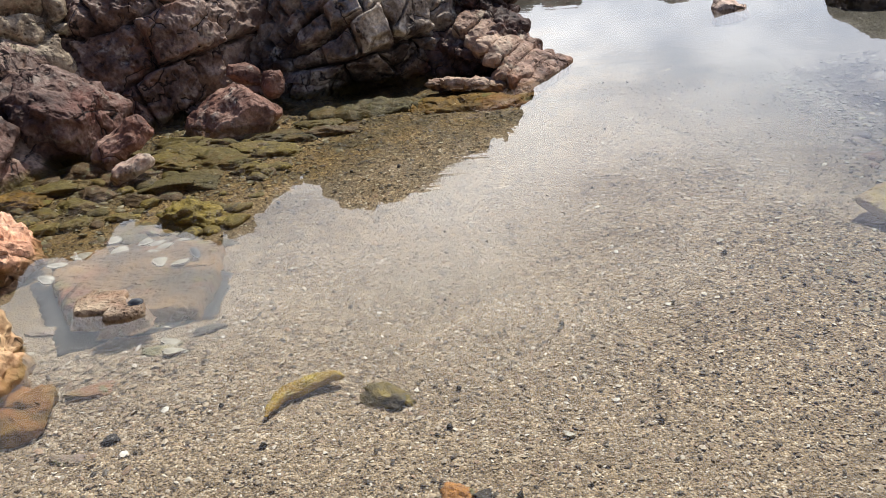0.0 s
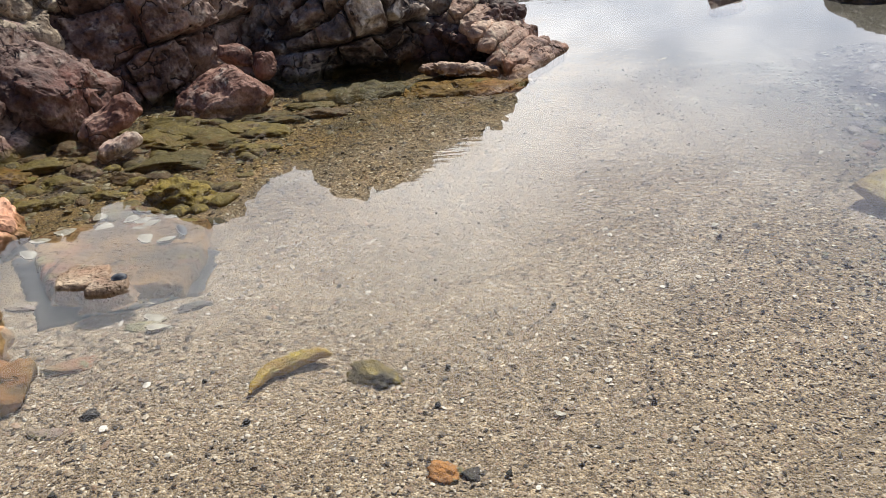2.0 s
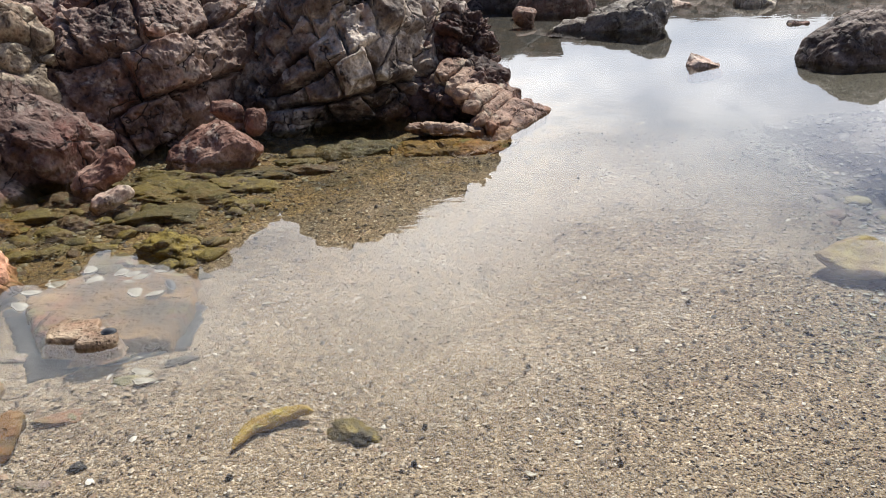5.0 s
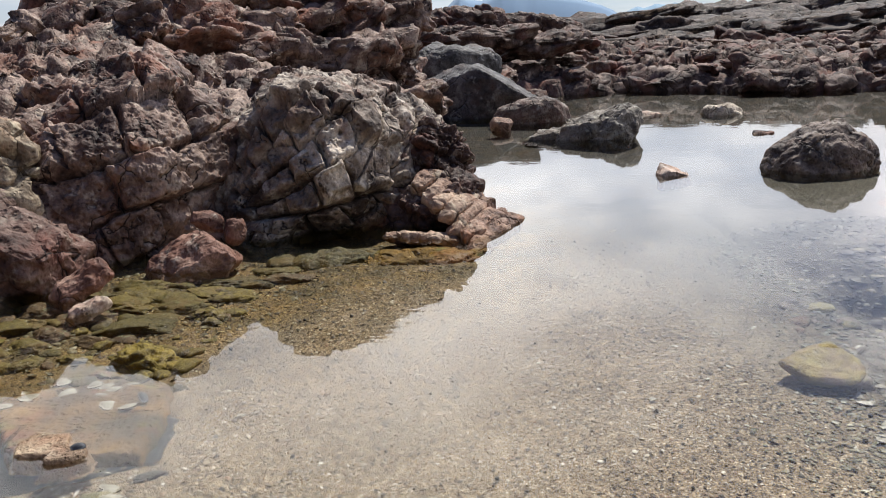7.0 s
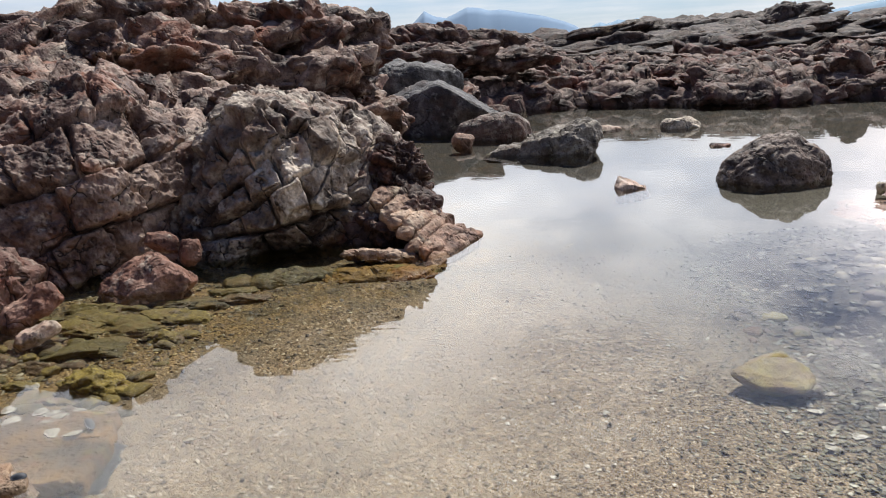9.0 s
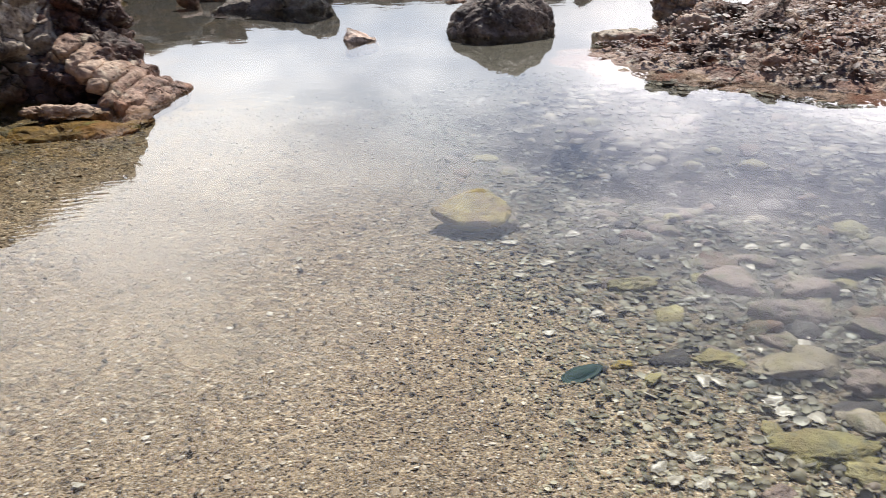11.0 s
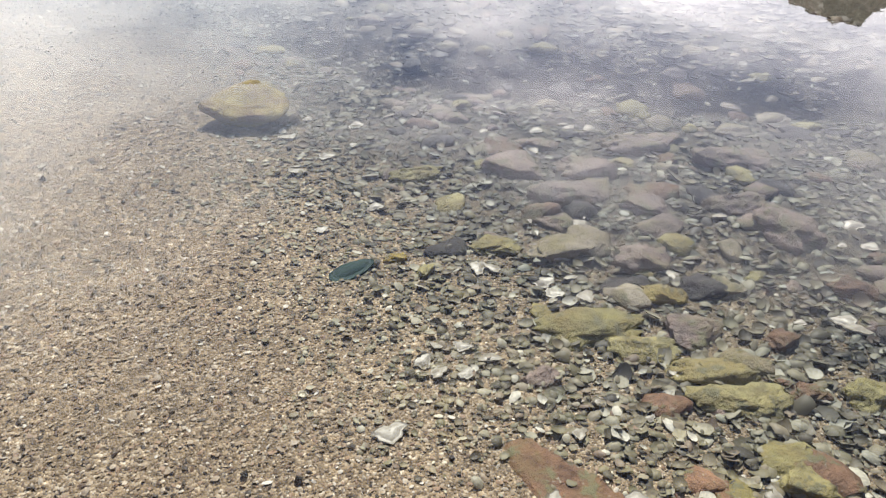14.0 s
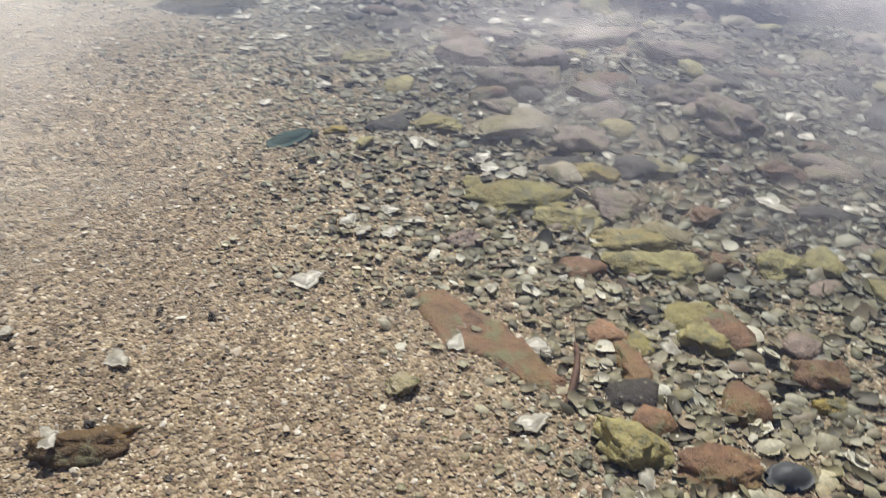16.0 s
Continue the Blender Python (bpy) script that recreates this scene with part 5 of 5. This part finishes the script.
def shell_mesh(name, mat, seed, cup=0.22, wave=0.12):
    """A cupped valve a unit long, with an uneven frilled rim and a thickness."""
    rng = np.random.RandomState(seed)
    rings, spokes = 5, 18
    a = np.arange(spokes) * 2 * np.pi / spokes
    rim = 0.5 * (1 + wave * np.sin(3 * a + rng.rand() * 6) + wave * 0.7 * np.sin(7 * a + rng.rand() * 6))
    verts, faces = [], []
    for side in (0, 1):
        for r in np.linspace(0.0, 1, rings):
            for k in range(spokes):
                verts.append((rim[k] * r * np.cos(a[k]), 0.68 * rim[k] * r * np.sin(a[k]), cup * (1 - r * r) * 0.5 + 0.007 * np.sin(13 * r + a[k]) - 0.05 * side))
    for side in (0, 1):
        o = side * rings * spokes
        for i in range(rings - 1):
            for k in range(spokes):
                q = [o + i * spokes + k, o + i * spokes + (k + 1) % spokes, o + (i + 1) * spokes + (k + 1) % spokes, o + (i + 1) * spokes + k]
                faces.append(q if side else q[::-1])
    o = rings * spokes
    for k in range(spokes):
        e, g = (rings - 1) * spokes + k, (rings - 1) * spokes + (k + 1) % spokes
        faces.append([e, g, o + g, o + e])
    return mesh_of(name, verts, faces, mat)


SLAB = [(-1.42, 2.86), (-1.27, 2.86), (-0.89, 2.89), (-0.91, 3.18), (-1.00, 3.55), (-1.36, 3.62), (-1.72, 3.48), (-1.75, 3.36)]
slab = thing("slab", prism("slab", SLAB, -0.17, -0.05, M_SLAB, 5, 0.014), Matrix(), "flat reddish brown slab under water crusted with oyster shells", "stone")
# dark sheet round the slab: its shaded side, painted as colour
SHADE_SHEET = [(-1.37, 2.66), (-0.84, 2.90), (-0.87, 3.3), (-1.3, 3.5), (-1.70, 3.45), (-1.81, 3.28)]
part("foot", prism("foot", SHADE_SHEET, -0.17, -0.10, M_SLABSHADE, 6, 0.014), slab, None, "dark sheet painted as the slab's shaded side")
OYSTERS = [shell_mesh("oyster_shell", M_SHELL, 70 + k) for k in range(4)]
for k, (x, y, s) in enumerate([(-1.70, 3.36, 0.1), (-1.62, 3.45, 0.12), (-1.46, 3.48, 0.12), (-1.38, 3.58, 0.1), (-1.30, 3.44, 0.12), (-1.27, 3.50, 0.11), (-1.22, 3.35, 0.10), (-1.68, 3.22, 0.09), (-1.31, 3.55, 0.08),
                               (-1.12, 3.33, 0.09), (-1.55, 3.62, 0.09), (-1.2, 3.58, 0.07), (-1.42, 3.38, 0.06)]):
    part("oyster_shell", OYSTERS[k % 4], slab, pose(x, y, -0.05, 10 * (k % 3) - 10, 8 * (k % 2), 47 * k) @ Matrix.Diagonal((s, s, s, 1)), "white oyster shell")
mussel = shell_mesh("mussel_shell", M_MUSSEL, 80, 0.5, 0.04)
part("mussel_shell", mussel, slab, pose(-1.07, 3.38, -0.03, 0, 20, -50) @ Matrix.Diagonal((0.08, 0.06, 0.06, 1)), "blue-black mussel shell")
CRUST = [(-1.34, 2.78), (-1.24, 2.77), (-1.17, 2.80), (-1.15, 2.87), (-1.19, 2.97), (-1.33, 2.97), (-1.37, 2.88)]
part("crust", prism("crust", CRUST, -0.06, 0.014, M_TAN, 90, 0.008), slab, None, "orange flat rock crust rising out of the water")
CRUST = [(-1.20, 2.71), (-1.10, 2.73), (-1.05, 2.78), (-1.06, 2.84), (-1.13, 2.83), (-1.19, 2.79)]
part("crust", prism("crust", CRUST, -0.06, 0.022, M_CRUST, 91, 0.008), slab, None, "brown crust of old shells at the slab's edge")
part("mussel_shell", mussel, slab, pose(-1.09, 2.81, 0.03, 25, 0, 10) @ Matrix.Diagonal((0.06, 0.05, 0.04, 1)), "open dark mussel shell")

# the bent yellow stone
d0, f0 = sphere(4)
v = np.sign(d0) * np.abs(d0) ** 0.8 * (0.150, 0.030, 0.024)
v[:, 1:] *= (0.55 + 0.45 * smooth(-0.15, 0.06, v[:, 0]))[:, None]
v[:, 1] += 0.085 * np.cos(v[:, 0] * 8) - 0.055 + 0.012 * fbm(v / 0.06, 4, 3)
v[:, 2] += 0.008 * fbm(v / 0.04, 6, 4) + 0.008 * np.exp(-((v[:, 1] - 0.03) / 0.012) ** 2)
thing("long_stone", mesh_of("long_stone", v, f0, M_BANDED), pose(-0.37, 2.35, -0.088, 0, 0, 40), "curved yellow stone with brown streaks on the sand", "stone")
# the rust-coloured plate
thing("rust_plate", prism("rust_plate", [(1.90, 1.38), (1.94, 1.44), (2.00, 1.43), (2.03, 1.34), (2.07, 1.27), (2.07, 1.15), (2.10, 1.06), (2.05, 1.00), (1.99, 1.07), (1.96, 1.16), (1.90, 1.25)], -0.21, -0.135, M_RUST, 17, 0.012), Matrix(), "rust-brown flat stone among shell rubble", "stone")

BIG_SHELLS = [shell_mesh("shell", M_SHELL, 170 + k, 0.17, 0.20) for k in range(5)]


def on_bed(x, y):
    return float(bed(np.array([x], float), np.array([y], float))[0])


def shell(x, y, s, spin, k, name="shell", mesh=None, label="white bivalve shell lying on the bed", tilt=8, lift=0.012, slim=1.0):
    ob = new(name, mesh or BIG_SHELLS[k % 5])
    ob.matrix_world = pose(x, y, on_bed(x, y) + lift, tilt, -tilt * 0.5, spin) @ Matrix.Diagonal((s, s * slim, s, 1))
    return tagged(ob, label, "shell", "shells on the pool's bed")


for k, (x, y, s) in enumerate([(1.716, 1.56, 0.075), (2.29, 2.17, 0.07), (2.33, 2.15, 0.06), (2.07, 1.73, 0.06), (1.10, 1.63, 0.045), (1.29, 1.45, 0.06), (2.08, 1.17, 0.07), (1.93, 1.24, 0.05), (1.15, 1.29, 0.045), (0.463, 2.12, 0.035),
                               (-0.62, 3.30, 0.045), (1.18, 3.4, 0.045), (2.03, 1.80, 0.05), (1.98, 1.69, 0.045), (2.36, 1.06, 0.06), (-0.95, 2.72, 0.09), (-0.92, 2.66, 0.08), (2.5, 1.9, 0.07), (2.42, 1.95, 0.06)]):
    shell(x, y, s, 57 * k, k)
rng = random.Random(21)
for k in range(84):
    shell(rng.uniform(1.9, 3.6), rng.uniform(0.7, 3.6), rng.uniform(0.025, 0.075), rng.uniform(0, 360), k, tilt=rng.uniform(-25, 25))
shell(1.15, 1.24, 0.035, 40, 2, label="white shell lying on a brown stone", lift=0.045)
shell(1.91, 2.26, 0.155, 12, 0, "green_shell", shell_mesh("green_shell", M_GREENSHELL, 33, 0.2, 0.05), "dark bottle-green shell lying on the bed", slim=0.62)
shell(2.31, 0.68, 0.09, -20, 0, "mussel_shell", mussel, "black mussel shell lying on the bed")


def snail_mesh():
    """A small top shell: whorls on a cone."""
    verts, faces, spokes = [], [], 12
    prof = [(0.0, 0.62), (0.12, 0.55), (0.17, 0.47), (0.16, 0.44), (0.28, 0.34), (0.33, 0.26), (0.31, 0.22), (0.44, 0.12), (0.5, 0.02), (0.42, -0.06), (0.0, -0.08)]
    for r, z in prof:
        for k in range(spokes):
            a = 2 * math.pi * k / spokes
            verts.append((r * math.cos(a), r * math.sin(a), z + 0.05 * k / spokes))
    for i in range(len(prof) - 1):
        for k in range(spokes):
            faces.append((i * spokes + k, (i + 1) * spokes + k, (i + 1) * spokes + (k + 1) % spokes, i * spokes + (k + 1) % spokes))
    return mesh_of("snail_shell", verts, faces, M_BLACK)


SNAIL = snail_mesh()
spots = [(0.48, 2.74), (0.89, 2.87), (0.1, 2.13), (-0.43, 2.09), (1.17, 2.67), (1.39, 2.98), (1.17, 3.28), (1.31, 1.80)]
rng = random.Random(5)
while len(spots) < 64:
    x, y = rng.uniform(-0.9, 2.1), 1.2 + 5.0 * rng.random() ** 1.4
    spots.append((x, y))
for x, y in spots:
    s = 0.009 + 0.017 * rng.random() ** 1.5
    ob = new("snail_shell", SNAIL)
    ob.matrix_world = pose(x, y, on_bed(x, y) + 0.006, rng.uniform(-60, 60), rng.uniform(-60, 60), rng.uniform(0, 360)) @ Matrix.Diagonal((s, s, s, 1))
    tagged(ob, "small dark sea snail shell on the sand", "shell", "snail shells on the sand")

# a sodden twig
twig = bpy.data.curves.new("twig", "CURVE")
twig.dimensions, twig.bevel_depth, twig.bevel_resolution = "3D", 0.007, 3
sp = twig.splines.new("POLY")
sp.points.add(4)
for pt, (x, y, z, r) in zip(sp.points, [(2.02, 0.98, -0.145, 0.6), (2.06, 1.01, -0.13, 1.0), (2.10, 1.05, -0.12, 1.1), (2.14, 1.10, -0.125, 0.8), (2.17, 1.15, -0.14, 0.4)]):
    pt.co, pt.radius = (x, y, z, 1), r
twig.materials.append(M_TWIG)
tagged(new("twig", twig), "thin dark sodden twig among shell rubble", "twig")


# ---- grit and shell rubble ----
def chips(name, n, seed, place, sizes, mat, label, category, tilt=0.5, lift=0.002, round_=False, k=6):
    """Thousands of small cupped fragments lying on a surface."""
    rng = np.random.RandomState(seed)
    x, y, z = place(rng, n)
    n = len(x)
    r = sizes(rng, x, y)
    a = np.linspace(0, 2 * np.pi, k, endpoint=False)[None, :] + rng.rand(n, 1) * 6.3
    rad = r[:, None] * ((0.72 if round_ else 0.65) + (0.5 if round_ else 0.6) * rng.rand(n, k))
    flat = (0.6 if round_ else 0.45) + (0.38 if round_ else 0.5) * rng.rand(n, 1)
    px, py = rad * np.cos(a), rad * np.sin(a) * flat
    spin = rng.rand(n, 1) * 6.3
    px, py = px * np.cos(spin) - py * np.sin(spin), px * np.sin(spin) + py * np.cos(spin)
    tx, ty = rng.normal(0, tilt, (n, 1)), rng.normal(0, tilt, (n, 1))
    pz = px * tx + py * ty
    tall = r * (0.12 + 0.22 * rng.rand(n)) * (1.1 if round_ else 1.0)
    dish = (rng.rand(n) < 0.5) * (1.0 if round_ else 0.0)  # valves that lie open upwards
    rim = np.stack([x[:, None] + px, y[:, None] + py, z[:, None] + pz + lift + (dish * tall)[:, None]], 2)
    top = np.stack([x, y, z + lift + tall * (1 - 0.9 * dish)], 1)[:, None, :]
    rings = [rim]
    if round_:
        rings.append(np.stack([x[:, None] + px * 0.72, y[:, None] + py * 0.72, z[:, None] + pz * 0.72 + lift + (tall * (0.78 - 0.5 * dish))[:, None]], 2))
    v = np.concatenate(rings + [top], 1).reshape(-1, 3)
    m = k * len(rings)
    o = np.arange(n) * (m + 1)
    f = [np.stack([o + m - k + i, o + m - k + (i + 1) % k, o + m], 1) for i in range(k)]
    if round_:
        for i in range(k):
            e = (i + 1) % k
            f += [np.stack([o + i, o + e, o + k + e], 1), np.stack([o + i, o + k + e, o + k + i], 1)]
    f = np.stack(f, 1).reshape(-1, 3)
    return thing(name, mesh_of(name, v, f, mat, round_), Matrix(), label, category, kind="stuff")


def rubble_share(x, y):
    """How far the shell rubble takes over from the sand."""
    p = np.stack([x, y, x * 0], 1)
    return smooth(0.1, 0.7, y + 0.4 * value_noise(p / 0.5, 78)) * smooth(5.6, 4.6, x + 0.5 * value_noise(p / 0.7, 79)) * smooth(1.42, 2.25, x + 0.35 * value_noise(p / 0.6, 77) - 0.10 * (y - 2))


def sand_place(rng, n):
    u, w = rng.rand(n), rng.rand(n)
    y = 0.4 + 5.8 * u ** 1.35
    half = 0.9 + 0.45 * y
    x = 0.9 + (w * 2 - 1) * (half + 0.6)
    keep = (x > -2.5) & (rng.rand(n) > rubble_share(x, y) * 0.7)
    x, y = x[keep], y[keep]
    return x, y, bed(x, y)


def rubble_place(rng, n):
    x, y = 1.2 + 4.4 * rng.rand(n) ** 1.25, 0.0 + 6.6 * rng.rand(n) ** 1.5
    gaps = smooth(-0.05, 0.25, value_noise(np.stack([x, y, x * 0], 1) / 0.28, 91)) * smooth(2.2, 2.8, x)  # hollows with little in them
    keep = rng.rand(n) < rubble_share(x, y) * (1 - 0.55 * gaps)
    x, y = x[keep], y[keep]
    return x, y, bed(x, y)


def plate_place(rng, n):
    x, y = rng.uniform(2.3, 5.6, n), rng.uniform(2.9, 6.0, n)
    keep = rng.rand(n) < smooth(0.25, -0.25, line_side(x, y, LEDGE)) * smooth(-0.4, 0.2, value_noise(np.stack([x, y, x * 0], 1) / 0.45, 93))
    x, y = x[keep], y[keep]
    return x, y, bed(x, y)


def valve_place(rng, n):
    x, y = rng.uniform(1.5, 4.2, n), 0.2 + 3.8 * rng.rand(n) ** 1.2
    drift = smooth(-0.35, 0.35, value_noise(np.stack([x, y, x * 0], 1) / 0.4, 95))  # lying in drifts
    keep = rng.rand(n) < rubble_share(x, y) ** 2 * (0.25 + 0.75 * drift) * smooth(1.5, 3.0, x + 0.5 * rng.rand(n) + 0.1 * (2 - y))
    x, y = x[keep], y[keep]
    return x, y, bed(x, y)


def left_place(rng, n):
    x, y = rng.uniform(-2.6, 0.4, n), rng.uniform(3.5, 6.2, n)
    keep = rng.rand(n) < smooth(0.5, -0.5, x + 1.45 + 0.6 * value_noise(np.stack([x, y, x * 0], 1) / 0.5, 9) - 0.35 * (y - 4.2))
    x, y = x[keep], y[keep]
    return x, y, bed(x, y)


chips("sand_grit", 170000, 1, sand_place, lambda g, x, y: (0.0028 + 0.0058 * g.rand(len(x)) ** 2.2 + 0.006 * (g.rand(len(x)) > 0.988)) * (1 + 0.15 * np.maximum(0, y - 1.8)), M_CHIPS, "coarse beige grit and broken shell covering the bed", "grit", 0.28)
chips("shell_rubble", 62000, 2, rubble_place, lambda g, x, y: 0.005 + (0.008 + 0.015 * smooth(1.6, 2.5, x)) * g.rand(len(x)) ** 2.3, M_SHELLBITS, "grey-green rubble of broken shells and pebbles", "shell rubble", 0.14, 0.004, True)
chips("stone_plates", 2600, 6, plate_place, lambda g, x, y: 0.015 + 0.06 * g.rand(len(x)) ** 2.2, M_PLATES, "pale and olive plates of stone on the sunken ledge", "stone plates", 0.06, 0.004, True)
chips("shell_valves", 6800, 8, valve_place, lambda g, x, y: 0.008 + (0.008 + 0.014 * smooth(1.7, 2.6, x)) * g.rand(len(x)) ** 1.7, M_VALVES, "overlapping grey, olive and brown half shells among the rubble", "half shells", 0.30, 0.010, True, 9)
chips("stone_rubble", 3500, 3, left_place, lambda g, x, y: 0.007 + 0.022 * g.rand(len(x)) ** 2, M_OLIVEBITS, "small olive rubble between the stones at the boulders' foot", "rubble", 0.2, 0.003, True)


def reef_place(rng, n):
    x, y = rng.uniform(4.2, 8.5, n), rng.uniform(4.6, 8.2, n)
    z, d = reef.base(x, y)
    keep = d > 0
    return x[keep], y[keep], z[keep] + 0.03


chips("reef_shells", 7000, 4, reef_place, lambda g, x, y: 0.010 + 0.026 * g.rand(len(x)) ** 2.4, M_REEFBITS, "crust of broken shells and stone plates on the reef", "shells", 0.26, 0.016)


def bits_place(rng, n):
    x, y = rng.uniform(-2.2, 2.6, n), 1.5 + 5.2 * rng.rand(n)
    keep = (x > -0.6 - 0.3 * y) & (rng.rand(n) > 0.8 * rubble_share(x, y))
    x, y = x[keep], y[keep]
    return x, y, bed(x, y) + 0.002


chips("shell_bits", 12000, 7, bits_place, lambda g, x, y: (0.0045 + 0.0075 * g.rand(len(x)) ** 2.5) * (1 + 0.17 * np.maximum(0, y - 2)), M_BITS, "broken shells and dark grit strewn over the sand", "shell bits", 0.2, 0.004)


def flake_place(rng, n):
    x, y = rng.normal(-1.15, 0.3, n), rng.normal(2.45, 0.32, n)
    return x, y, bed(x, y) + 0.002


chips("pale_flakes", 700, 5, flake_place, lambda g, x, y: 0.005 + 0.013 * g.rand(len(x)) ** 2.4, M_CHIPS, "pale shell flakes and pebbles beside the orange rock", "shell flakes", 0.25, 0.005)
